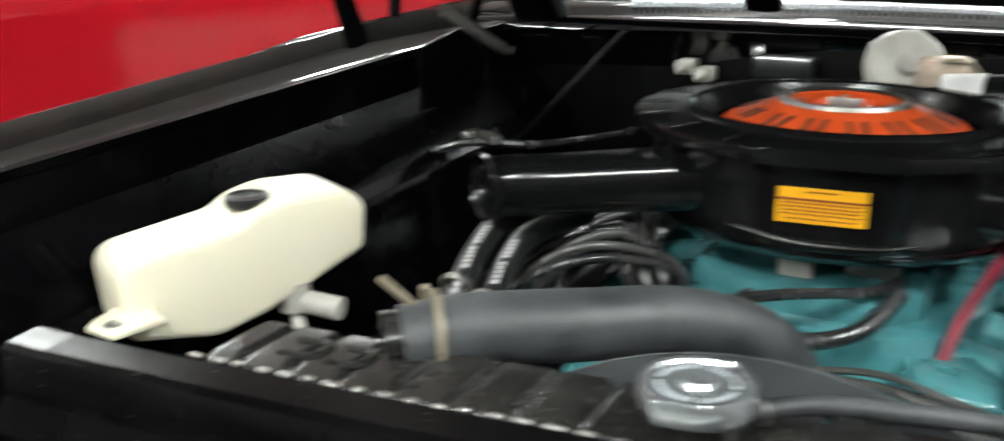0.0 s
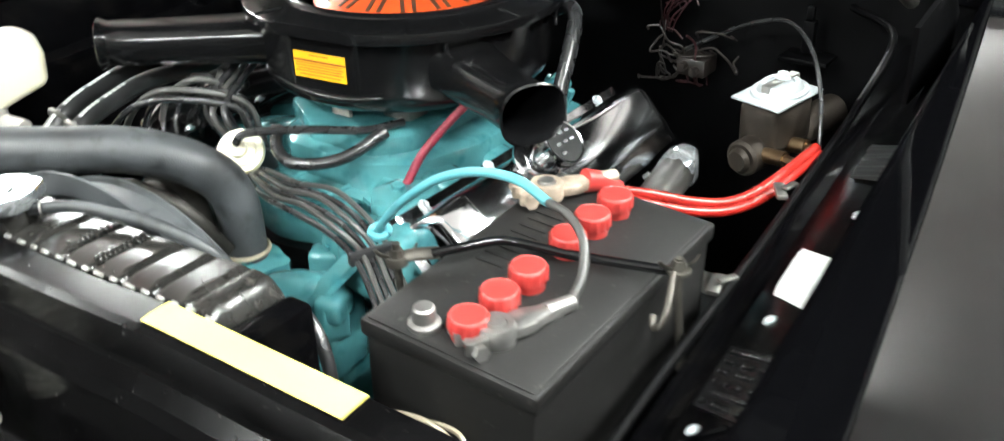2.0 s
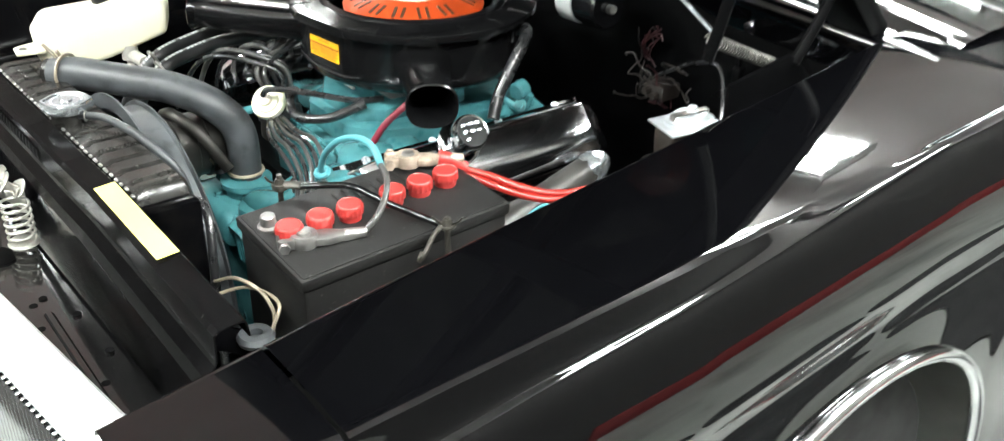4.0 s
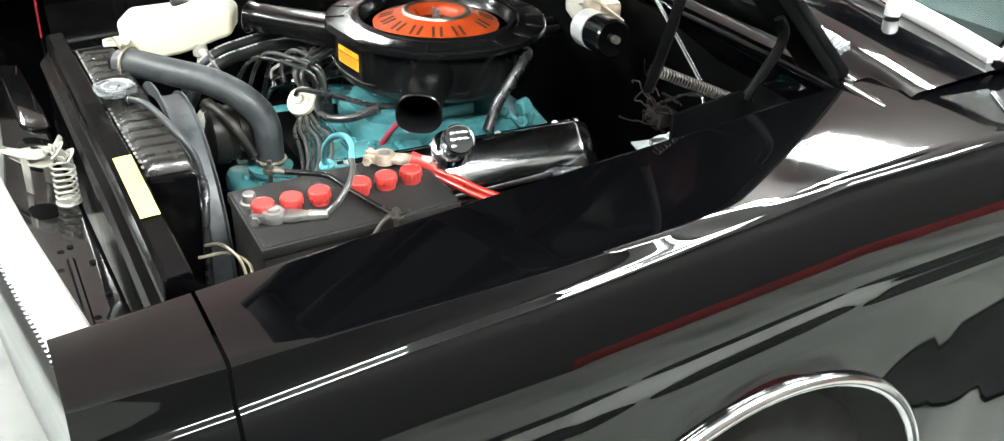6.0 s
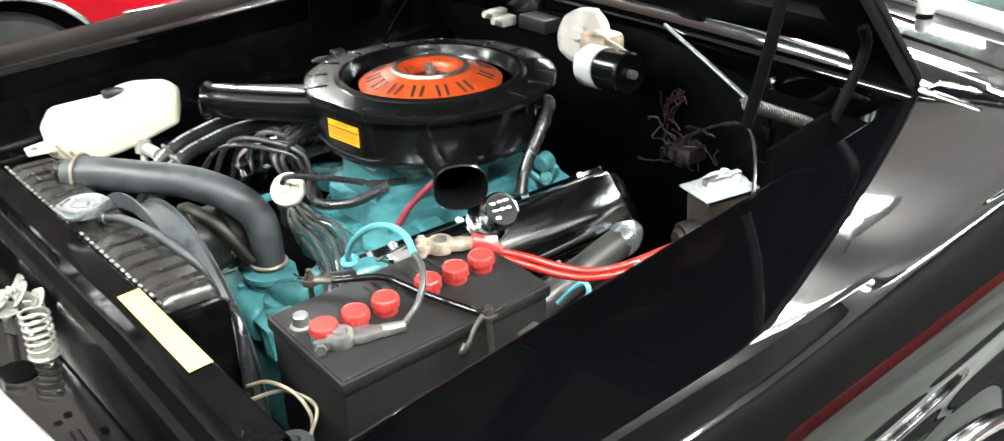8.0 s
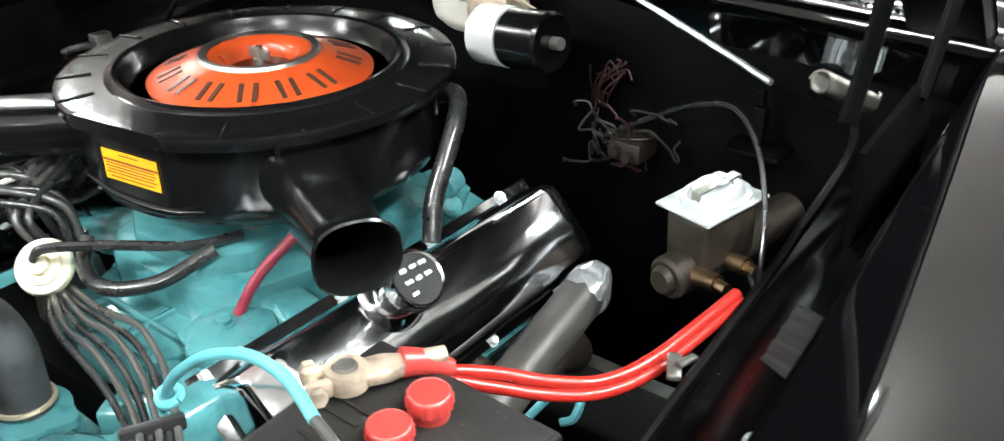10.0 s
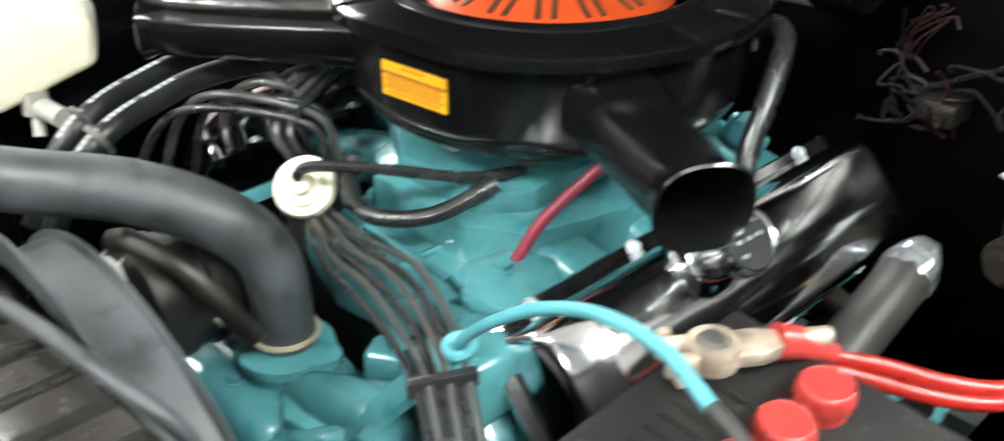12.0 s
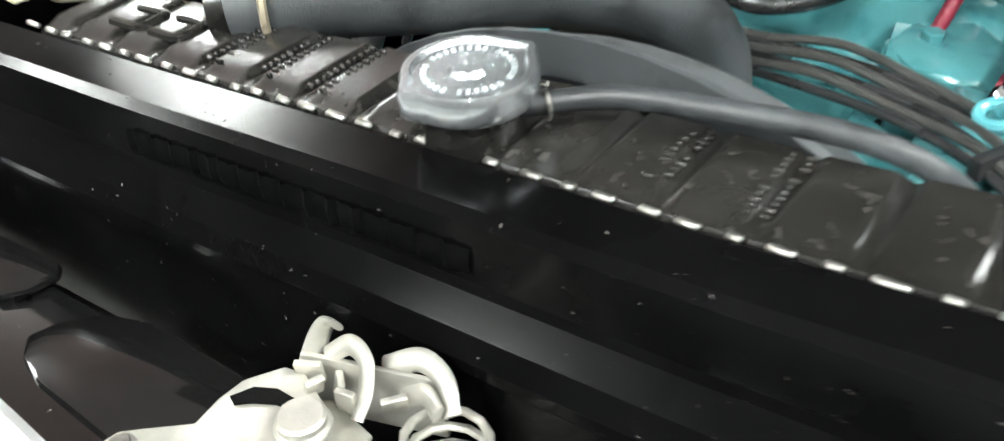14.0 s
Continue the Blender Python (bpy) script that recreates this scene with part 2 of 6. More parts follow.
def tube(pts, r, seg=10, n=8, flat=1.0, ripple=None):
    """A round sleeve along a smooth line; r a number or a function of the way along (0 to 1)."""
    line = spline(pts, n) if n else [Vector(p) for p in pts]
    bm = bmesh.new()
    rings = []
    t0 = (line[1] - line[0]).normalized()
    side = t0.orthogonal().normalized()
    for i, p in enumerate(line):
        t = (line[min(i + 1, len(line) - 1)] - line[max(i - 1, 0)]).normalized()
        side = (side - t * side.dot(t)).normalized()
        up = t.cross(side)
        f = i / (len(line) - 1)
        q = r(f) if callable(r) else r
        rings.append([bm.verts.new(p + q * (math.cos(a) * side + flat * math.sin(a) * up)) for a in (2 * math.pi * k / seg for k in range(seg))])
    for u, v in zip(rings, rings[1:]):
        for k in range(seg):
            j = (k + 1) % seg
            bm.faces.new((u[k], u[j], v[j], v[k]))
    bm.faces.new(rings[0][::-1])
    bm.faces.new(rings[-1])
    return bm


def sheet(rows, thick=0.0, close=False):
    """A surface through rows of points; thick gives it a body."""
    bm = bmesh.new()
    grid = [[bm.verts.new(p) for p in row] for row in rows]
    for a, b in zip(grid, grid[1:]):
        for i in range(len(a) - 1):
            bm.faces.new((a[i], a[i + 1], b[i + 1], b[i]))
        if close:
            bm.faces.new((a[-1], a[0], b[0], b[-1]))
    if thick:
        bmesh.ops.recalc_face_normals(bm, faces=bm.faces)
        bmesh.ops.solidify(bm, geom=bm.faces[:], thickness=thick)
    return bm


def prism(outline, lo, hi, m=None, bev=0.0):
    """An outline in x, y pulled up from lo to hi."""
    bm = bmesh.new()
    f = bm.faces.new([bm.verts.new((x, y, lo)) for x, y in outline])
    top = bmesh.ops.extrude_face_region(bm, geom=[f])
    bmesh.ops.translate(bm, vec=(0, 0, hi - lo), verts=[v for v in top["geom"] if isinstance(v, bmesh.types.BMVert)])
    if bev:
        bmesh.ops.bevel(bm, geom=bm.edges[:], offset=bev, segments=2, profile=0.5, affect="EDGES")
    if m:
        bm.transform(m)
    return bm


def join(*bms):
    out = bmesh.new()
    for b in bms:
        me = bpy.data.meshes.new("tmp")
        b.to_mesh(me)
        b.free()
        out.from_mesh(me)
        bpy.data.meshes.remove(me)
    return out


def hexbolt(p, way, r=0.008, h=0.007):
    p, way = Vector(p), Vector(way).normalized()
    return join(cyl(p, p + way * 0.0015, r * 1.35, seg=16), lathe([(r, 0.0015), (r, h - 0.001), (r * 0.85, h)], aim(p, p + way), 6))


def arch(u, pts):
    """Piecewise linear value at u from (u, value) rows."""
    for (a, p), (b, q) in zip(pts, pts[1:]):
        if u <= b:
            return p + (q - p) * max(0, (u - a)) / (b - a)
    return pts[-1][1]


# ---- garage ----
def garage():
    tagged(part("floor", box((0, 2, -0.05), (14, 14, 0.1)), CONCRETE), "smooth grey concrete garage floor with broad dark blotches", "floor", kind="structure")
    tagged(part("ceiling", box((0, 2, 3.25), (14, 14, 0.1)), CEILPAINT), "dull grey-white painted flat garage ceiling", "ceiling", kind="structure")
    # walls are unseen; the east one stands close to darken the fender's reflection
    for name, c, s in (("wall_north", (0, 9.05, 1.6), (14.2, 0.1, 3.2)), ("wall_south", (0, -5.05, 1.6), (14.2, 0.1, 3.2)), ("wall_west", (-7.05, 2, 1.6), (0.1, 14, 3.2)), ("wall_east", (3.0, 2, 1.6), (0.1, 14, 3.2))):
        # west wall made paler to brighten what the left fender reflects
        tagged(part(name, box(c, s), PALEWALL if name == "wall_west" else PLASTER), "pale grey-brown garage wall" if name == "wall_west" else "dark brown boarded garage wall", "wall", kind="structure")
    # unseen red band, added to give the red line reflected in the fender
    tagged(part("wall_east_band", box((2.94, 5.3, 0.13), (0.02, 7.4, 0.26), 0.004), REDBAND), "unseen dull red band added at the wall's foot for the fender to reflect", "wall trim", kind="structure")


def floor_shade_slab(y, length, width):
    """A thin dark slab with round ends and a raised rim, imitating floor shade."""
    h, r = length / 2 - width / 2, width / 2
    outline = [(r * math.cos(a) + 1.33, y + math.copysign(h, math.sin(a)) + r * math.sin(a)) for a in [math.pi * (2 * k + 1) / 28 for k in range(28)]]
    t = thing("floor_shade_slab", (1.33, y, 0), "added dark slab with rounded ends, in place of shade on the concrete", "floor mat", "mats beside the car")
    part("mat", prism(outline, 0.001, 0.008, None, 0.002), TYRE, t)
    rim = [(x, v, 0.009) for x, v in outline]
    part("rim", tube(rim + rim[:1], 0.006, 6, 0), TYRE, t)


def ceiling_light():
    """A fixture hung below the ceiling: a pan, two glowing lenses, end caps, two hangers."""
    t = thing("ceiling_light", (0, 0, 2.9), "white twin-lens fluorescent fixture hanging from the ceiling, lit", "ceiling light", "ceiling fixtures")
    part("pan", box((0, 0, 2.945), (0.96, 0.30, 0.03), 0.008), PANGREY, t, "grey fixture pan")
    for y in (-0.115, 0.115):
        part("diffuser", box((0, y, 2.905), (0.90, 0.085, 0.03), 0.010), TUBELIGHT, t, "glowing white lens")
    for x in (-0.465, 0.465):
        part("end_cap", box((x, 0, 2.91), (0.03, 0.38, 0.06), 0.006), BRIGHT, t)
        part("hanger", cyl((x * 0.8, 0, 2.95), (x * 0.8, 0, 3.2), 0.006, seg=8), STEEL, t)
    return t


garage()
# unseen slabs, added so the fender reflects a shaded floor beside the car
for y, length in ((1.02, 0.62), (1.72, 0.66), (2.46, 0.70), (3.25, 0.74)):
    floor_shade_slab(y, length, 0.27)
lamp = ceiling_light()
# all out of view; those at negative y are added to light the bay
LIGHTS = [(-0.30, 2.60), (-1.10, 3.55), (-0.5, 6.2), (-0.4, -1.5), (-2.8, -3.8), (-4.0, 2.35), (-4.0, -0.6), (-4.0, 5.4)]
# unseen row placed from the fender's highlights; its front end also fills the bay
ROW = [(1.95, -2.6), (1.95, 0.2), (1.95, 1.75), (1.95, 3.3), (1.95, 5.2)]
for i, (x, y) in enumerate(LIGHTS):
    if i == 0:
        lamp.location = (x, y, 2.9)
    else:
        copy_thing(lamp, Matrix.Translation((x, y, 2.9)))
for x, y in ROW:
    copy_thing(lamp, Matrix.Translation((x, y, 2.9)) @ Matrix.Rotation(math.pi / 2, 4, "Z"))

# ---- the black car's body ----
MID = -0.045


def edge_x(y):
    return 0.668 - 0.062 * (y - 0.4)


def edge_z(y):
    return 0.977 + arch(y, [(-0.2, -0.04), (0.14, -0.02), (0.4, 0), (1.45, 0.068), (2.5, 0.09)])


def crease_z(y):
    return arch(y, [(0.0, 0.885), (0.14, 0.895), (0.5, 0.945), (1.15, 1.018), (1.6, 1.036), (2.6, 1.04)])


def side_x(y):
    return arch(y, [(0.0, 0.84), (0.3, 0.865), (0.7, 0.882), (2.6, 0.885)])


ARCH_Y, ARCH_R = 1.07, 0.37
SWELL = [(-0.010, 0.0065), (0.0005, -0.003), (0.0085, -0.015), (0.0155, -0.031), (0.0222, -0.050), (0.0284, -0.073), (0.0322, -0.095), (0.0342, -0.115), (0.0347, -0.132), (0.0335, -0.148), (0.0302, -0.163), (0.0262, -0.180), (0.0232, -0.196), (0.0220, -0.212), (0.0220, -0.228)]


def arch_z(y):
    d = ARCH_R ** 2 - (y - ARCH_Y) ** 2
    return 0.354 + math.sqrt(d) if d > 0 else 0.27


def fender_rows(ys, mirror):
    """Flat crowned top, a tight shoulder, a swelling below it, then a hollow that flares out again at the wheel opening."""
    rows = []
    for y in ys:
        xi, zi, zc, zb = edge_x(y), edge_z(y), crease_z(y), arch_z(y)
        xc = side_x(y) - 0.012
        w = xc - xi
        drop = zi + 0.035 * w - 0.239 * w * w - zc
        row = [(xi - 0.004, zi - 0.012), (xi - 0.001, zi - 0.003), (xi + 0.004, zi)]
        for k in range(1, 36):
            d = w * 0.90 * k / 35
            f = max(0.0, (d / w - 0.85) / 0.15)
            row.append((xi + d, zi + 0.035 * d - 0.239 * d * d - 0.50 * drop * f * f))
        bend = [row[-1]] + [(xc + dx, zc + dz) for dx, dz in SWELL]
        flare = max(0.0, 1 - ((y - ARCH_Y) / 0.52) ** 2)
        x0, zs = bend[-1]
        for k in range(1, 6):
            f = k / 5
            bend.append((x0 + 0.0125 * flare * f ** 1.8 - 0.020 * (1 - min(1, 0.85 * flare)) * f, zs + (zb - zs) * f))
        row += [(p.x, p.z) for p in spline([(x, 0, z) for x, z in bend], 6)[1:]]
        rows.append([((2 * MID - x) if mirror else x, y, z) for x, z in row])
    return rows


def car():
    t = thing("black_car", (MID, 1.4, 0), "glossy black classic car with its hood raised, parked in a garage", "car")
    ys = [0.30 + 0.02 * i for i in range(80)]
    for mirror in (False, True):
        f = part("fender", sheet(fender_rows(ys, mirror), 0.0), PAINT, t, "glossy black front fender with a rolled shoulder")
        side = (lambda x: 2 * MID - x) if mirror else (lambda x: x)
        # chrome lip round the wheel opening
        lip = []
        for k in range(25):
            a = math.pi * (1.06 - 1.12 * k / 24)
            y = ARCH_Y + 0.368 * math.cos(a)
            lip.append((side(side_x(y) + 0.006 + 0.016 * (1 - ((y - ARCH_Y) / 0.52) ** 2)), y, 0.354 + 0.368 * math.sin(a)))
        part("wheel_lip", tube(lip, 0.012, 10, 3), CHROME, f, "chrome wheel opening trim")
        # extension in front of the seam
        ey = [0.135 + 0.02 * i for i in range(9)] 
        part("fender_extension", sheet(fender_rows(ey, mirror), 0.0), PAINT, t, "black fender extension over the headlight")
        # inner apron: slopes down into the bay
        rows = []
        for i in range(60):
            y = 0.30 + 0.02 * i
            xi, zi = edge_x(y), edge_z(y)
            rows.append([(side(x), y, z) for x, z in ((xi - 0.003, zi - 0.013), (xi - 0.006, zi - 0.060), (xi - 0.040, zi - 0.087), (xi - 0.078, zi - 0.118), (xi - 0.084, zi - 0.133), (xi - 0.110, zi - 0.140), (xi - 0.118, zi - 0.155), (xi - 0.135, zi - 0.44))])
        ap = part("inner_fender", sheet(rows, 0.0), INNER, t, "black inner fender apron with slots")
        for y0 in (0.44, 0.455, 0.47):
            bm = box((0, 0, 0), (0.046, 0.005, 0.003), 0.001, seg=1)
            bm.transform(Matrix.Translation((side(edge_x(y0) - 0.044), y0, edge_z(y0) - 0.0885)) @ Matrix.Rotation(radians(-40 if not mirror else 40), 4, "Y"))
            part("slot_bead", bm, INNER, ap)
        # wheel
        c = side(0.80)
        o = 1 if not mirror else -1
        prof = [(0.19, -0.09), (0.25, -0.10), (0.315, -0.085), (0.335, -0.05), (0.338, 0.05), (0.315, 0.085), (0.25, 0.10), (0.19, 0.09)]
        wm = Matrix.Translation((c - 0.05 * o, 1.07, 0.338)) @ Matrix.Rotation(math.pi / 2 * o, 4, "Y")
        w = part("wheel", lathe([(0.06, 0.03), (0.10, 0.05), (0.16, 0.035), (0.19, 0.06), (0.195, 0.088), (0.19, -0.08)], wm, 40, caps=False), STEEL, t, "dull steel wheel")
        part("tyre", lathe(prof, wm, 48, caps=False), TYRE, w, "black rubber tyre")
    # pocket behind the wheel openings
    for x in (0.50, 2 * MID - 0.50):
        part("wheel_housing", box((x, 1.0, 0.42), (0.02, 0.9, 0.55)), UNDER, t)
    # firewall
    part("firewall", box((MID, 1.405, 0.735), (1.34, 0.03, 0.61), 0.004), UNDER, t, "black firewall panel")
    # floor pan under the bay
    part("undertray", box((MID, 0.85, 0.30), (1.3, 1.3, 0.02)), UNDER, t)
    # frame rails
    for x in (0.40, -0.49):
        part("frame_rail", box((x, 0.85, 0.46), (0.09, 1.1, 0.12), 0.01), INNER, t)
    # cowl: tall rolled front flange, gutter, ribbed air inlet, then the panel up to the glass
    def cowl_at(x):
        bow = max(0.0, 1 - ((x - MID) / 0.76) ** 2)
        return bow, -0.05 + 0.10 * bow

    rows = []
    for k in range(61):
        x = -0.80 + 1.51 * k / 60
        bow, dy = cowl_at(x)
        h = 0.018 * bow
        prof = ((1.384, 0.965, 0.2), (1.380, 1.005, 0.2), (1.376, 1.016, 0.2), (1.372, 1.022, 0.2), (1.374, 1.031, 0.25), (1.380, 1.038, 0.3), (1.392, 1.042, 0.4), (1.408, 1.041, 0.4), (1.416, 1.034, 0.4), (1.45, 1.028, 0.6), (1.47, 1.034, 0.8), (1.485, 1.047, 1), (1.50, 1.053, 1), (1.56, 1.058, 1), (1.64, 1.064, 1), (1.70, 1.068, 1))
        rows.append([(x, y + dy * s, z + h) for y, z, s in prof])
    cowl = part("cowl", sheet(rows, 0.0), PAINT, t, "glossy black cowl panel with a ribbed air inlet")
    rib = None
    for k in range(104):
        x = -0.52 + 0.0100 * k
        bow, dy = cowl_at(x)
        p = Vector((x, 1.491 + dy, 1.0515 + 0.018 * bow))
        if rib is None:
            rib, first = part("inlet_rib", box(p, (0.0062, 0.026, 0.010), 0.0028, Matrix.Rotation(0.55, 4, "X")), CAPMETAL, cowl, "small bright rib of the air inlet"), p
        else:
            o = rib.copy()
            scene.collection.objects.link(o)
            o.location = p - first
    # chrome moulding at the glass
    mould = []
    for k in range(17):
        x = -0.78 + 1.47 * k / 16
        bow = 1 - ((x - MID) / 0.76) ** 2
        mould.append((x, 1.70 + (-0.05 + 0.10 * bow) + 0.10 * 0, 1.072 + 0.026 * bow))
    part("windshield_moulding", tube(mould, 0.019, 12, 3), BRIGHT, t, "bright chrome windshield moulding")
    rows = []
    for k in range(25):
        x = -0.77 + 1.45 * k / 24
        bow = 1 - ((x - MID) / 0.76) ** 2
        rows.append([(MID + (x - MID) * (1 - 0.16 * v), 1.705 + (-0.05 + 0.10 * bow) + 0.50 * v, 1.078 + 0.026 * bow + 0.36 * v) for v in (0, 0.2, 0.4, 0.6, 0.8, 1)])
    glass = part("windshield", sheet(rows, 0.005), GLASS, t, "clear slightly green windshield glass")
    glass.visible_shadow = False
    part("roof", box((MID, 2.95, 1.46), (1.25, 1.5, 0.04), 0.015), PAINT, t)
    for s in (1, -1):
        part("pillar", tube([(MID + s * 0.745, 1.66, 1.06), (MID + s * 0.69, 1.95, 1.27), (MID + s * 0.63, 2.2, 1.45)], 0.022, 10, 4), CHROME, t, "chrome-trimmed windshield pillar")
    part("dashboard", box((MID, 1.98, 1.0), (1.3, 0.25, 0.12), 0.03), DARKTRIM, t)
    part("cabin", box((MID, 2.9, 0.75), (1.5, 1.6, 0.7), 0.05), DARKTRIM, t)
    dys = [1.885 + 0.1 * i for i in range(18)]
    for mirror in (False, True):
        part("door_side", sheet([row[40:] for row in fender_rows(dys, mirror)], 0.0), PAINT, t)
    # wipers
    for pts in ([(0.446, 1.670, 1.098), (0.325, 1.703, 1.104), (0.203, 1.736, 1.110), (0.020, 1.772, 1.120)], [(-0.200, 1.690, 1.106), (-0.320, 1.715, 1.110), (-0.440, 1.728, 1.112), (-0.620, 1.735, 1.108)]):
        w = part("wiper_arm", tube(pts, 0.007, 8, 6, flat=0.6), CHROME, t, "bright metal wiper arm")
        part("pivot", lathe([(0.015, -0.018), (0.015, 0.003), (0.012, 0.008), (0.006, 0.011), (0.0, 0.0115)], Matrix.Translation(pts[0]), 20), BRIGHT, w)
    return t


CAR = car()


def hood():
    """Raised on its rear hinges, leaning forward over the bay at 45 degrees."""
    a = radians(45)
    base = Matrix.Translation((MID, 1.405, 1.033)) @ Matrix.Rotation(-a, 4, "X") @ Matrix.Rotation(math.pi, 4, "Z")
    # local y runs from the hinge edge to the front edge, local z is the outer face
    W, L = 0.645, 1.26
    rows = []
    for j in range(23):
        rows.append([(W * (i / 12 - 1), 0.085 * (1 - abs(i / 12 - 1) ** 3) + (L - 0.085 * (1 - abs(i / 12 - 1) ** 3)) * j / 22, 0.022 * (1 - (i / 12 - 1) ** 2) + 0.028 - (0.02 if i in (0, 24) else 0)) for i in range(25)])
    bm = sheet(rows, 0.0)
    bm.transform(base)
    h = part("hood", bm, PAINT, CAR, "raised glossy black hood")
    frame_parts = [((0, 0.135, 0.008), (2 * W - 0.16, 0.09, 0.035)), ((0, L - 0.05, 0.008), (2 * W - 0.03, 0.09, 0.035)), ((W - 0.046, L / 2, 0.006), (0.088, L - 0.004, 0.040)), ((0.046 - W, L / 2, 0.006), (0.088, L - 0.004, 0.040)), ((0, 0.62, 0.012), (2 * W - 0.1, 0.07, 0.028)), ((0.22, L / 2, 0.012), (0.06, L - 0.1, 0.026)), ((-0.22, L / 2, 0.012), (0.06, L - 0.1, 0.026))]
    for c, s in frame_parts:
        bm = box(c, s, 0.010)
        bm.transform(base)
        part("hood_brace", bm, UNDER, h, "black stamped underside brace")


hood()


def sag(x):
    return arch(x, [(-0.70, -0.048), (-0.50, -0.044), (-0.23, -0.030), (-0.05, -0.018), (0.12, -0.010), (0.25, 0.0), (0.70, 0.0)])


def nose(x):
    return 0.110 + 0.145 * max(0, x - MID) + 0.10 * max(0, MID - 0.1 - x)


def lead(x):
    return nose(x) + arch(x, [(-0.60, 0.0), (-0.30, 0.022), (-0.15, 0.027), (-0.05, 0.018), (0.15, 0.010), (0.70, 0.004)])


def front_end():
    """Radiator support, panel in front of it, grille header."""
    rows = []
    for k in range(29):
        x = -0.54 + 1.15 * k / 28
        rows.append([(x, y, z + sag(x) * min(1, max(0, (z - 0.8) / 0.1))) for y, z in ((0.315, 0.935), (0.313, 0.952), (0.309, 0.956), (0.282, 0.954), (0.276, 0.950), (0.275, 0.919), (0.273, 0.914), (0.262, 0.901), (0.256, 0.888), (0.256, 0.880), (0.262, 0.870), (0.264, 0.60))])
    part("radiator_support", sheet(rows, 0.002), SUPPORT, CAR, "black radiator support crossmember with a flat top flange", smooth=False)
    for x0, x1 in ((-0.23, 0.02),):
        n = int((x1 - x0) / 0.004)
        seal = sheet([[(x0 + 0.004 * k, y + (0.0012 if k % 2 else 0.0) + 0.0006 * math.sin(k * 1.7), z + sag(x0 + 0.004 * k)) for y, z in ((0.2735, 0.938), (0.2722, 0.931), (0.2728, 0.924))] for k in range(n)])
        tagged(part("seal_strip", seal, UNDER), "crinkled dark seal strip under the radiator support flange", "seal")
    rows = []
    for k in range(29):
        x = -0.70 + 1.31 * k / 28
        rows.append([(x, y, z) for y, z in ((0.246 + 0.03 * x, 0.70), (0.244 + 0.03 * x, 0.788), (0.236 + 0.03 * x, 0.796), (lead(x) + 0.03, 0.800), (lead(x), 0.800))])
    lp = part("latch_panel", sheet(rows, 0.002), SATINGREY, CAR, "satin black latch panel with punched holes")
    for x, y in ((-0.30, 0.21), (-0.44, 0.215), (0.030, 0.212), (0.199, 0.204), (0.210, 0.189), (0.260, 0.228), (0.268, 0.182), (0.36, 0.235), (0.42, 0.21), (0.52, 0.22)):
        # solid near-black disc, its colour standing in for the shade in a hole
        part("punched_hole", cyl((x, y, 0.7960), (x, y, 0.8005), 0.0055, seg=10), UNDER, lp)
    bm = prism([(0.034, 0.166), (0.044, 0.160), (0.074, 0.164), (0.086, 0.174), (0.086, 0.192), (0.078, 0.204), (0.050, 0.206), (0.036, 0.198), (0.030, 0.182)], 0.7985, 0.8015, None, 0.0008)
    # flat near-black inlay in place of a shaded opening
    part("recess", bm, UNDER, lp)
    for x0, x1 in ((0.24, 0.56),):
        bm = sheet([[(x0 + (x1 - x0) * k / 12, y, z) for y, z in ((0.192, 0.7985), (0.196, 0.804), (0.202, 0.804), (0.206, 0.7985))] for k in range(13)])
        part("stiffening_bead", bm, SATINGREY, lp)
    for poly in ([(-0.62, 0.222), (-0.37, 0.236), (-0.300, 0.240), (-0.291, 0.232), (-0.295, 0.212), (-0.308, 0.196), (-0.335, 0.186), (-0.62, 0.178)], [(-0.258, 0.188), (-0.244, 0.176), (-0.222, 0.170), (-0.150, 0.166), (-0.132, 0.172), (-0.108, 0.206), (-0.110, 0.226), (-0.124, 0.236), (-0.205, 0.236), (-0.232, 0.226), (-0.252, 0.206)]):
        part("raised_pad", prism(poly, 0.798, 0.8055, None, 0.0035), SATINGREY, lp, "raised stamped pad")
    # bright grille header
    rows = []
    for k in range(29):
        x = -0.70 + 1.31 * k / 28
        rows.append([(x, y, z) for y, z in ((lead(x) + 0.004, 0.795), (lead(x) + 0.003, 0.826), (lead(x) - 0.003, 0.832), (lead(x) - 0.043, 0.828), (lead(x) - 0.050, 0.822), (lead(x) - 0.054, 0.805))])
    part("grille_header", sheet(rows, 0.003), BRIGHT, CAR, "bright metal grille header strip")
    g = part("grille", sheet([[(-0.68 + 1.28 * k / 20, lead(-0.68 + 1.28 * k / 20) - 0.012, z) for z in (0.80, 0.55)] for k in range(21)], 0.006), UNDER, CAR, "dark grille backing with fine upright bars")
    bar = None
    for k in range(98):
        x = -0.68 + 0.0133 * k
        if bar is None:
            bar, first = part("grille_bar", box((x, lead(x) - 0.043, 0.675), (0.006, 0.035, 0.26), 0.002, seg=1), CHROME, g), x
        else:
            o = bar.copy()
            scene.collection.objects.link(o)
            o.location = (x - first, lead(x) - lead(first), 0)


front_end()


# ---- engine ----
EX = -0.07


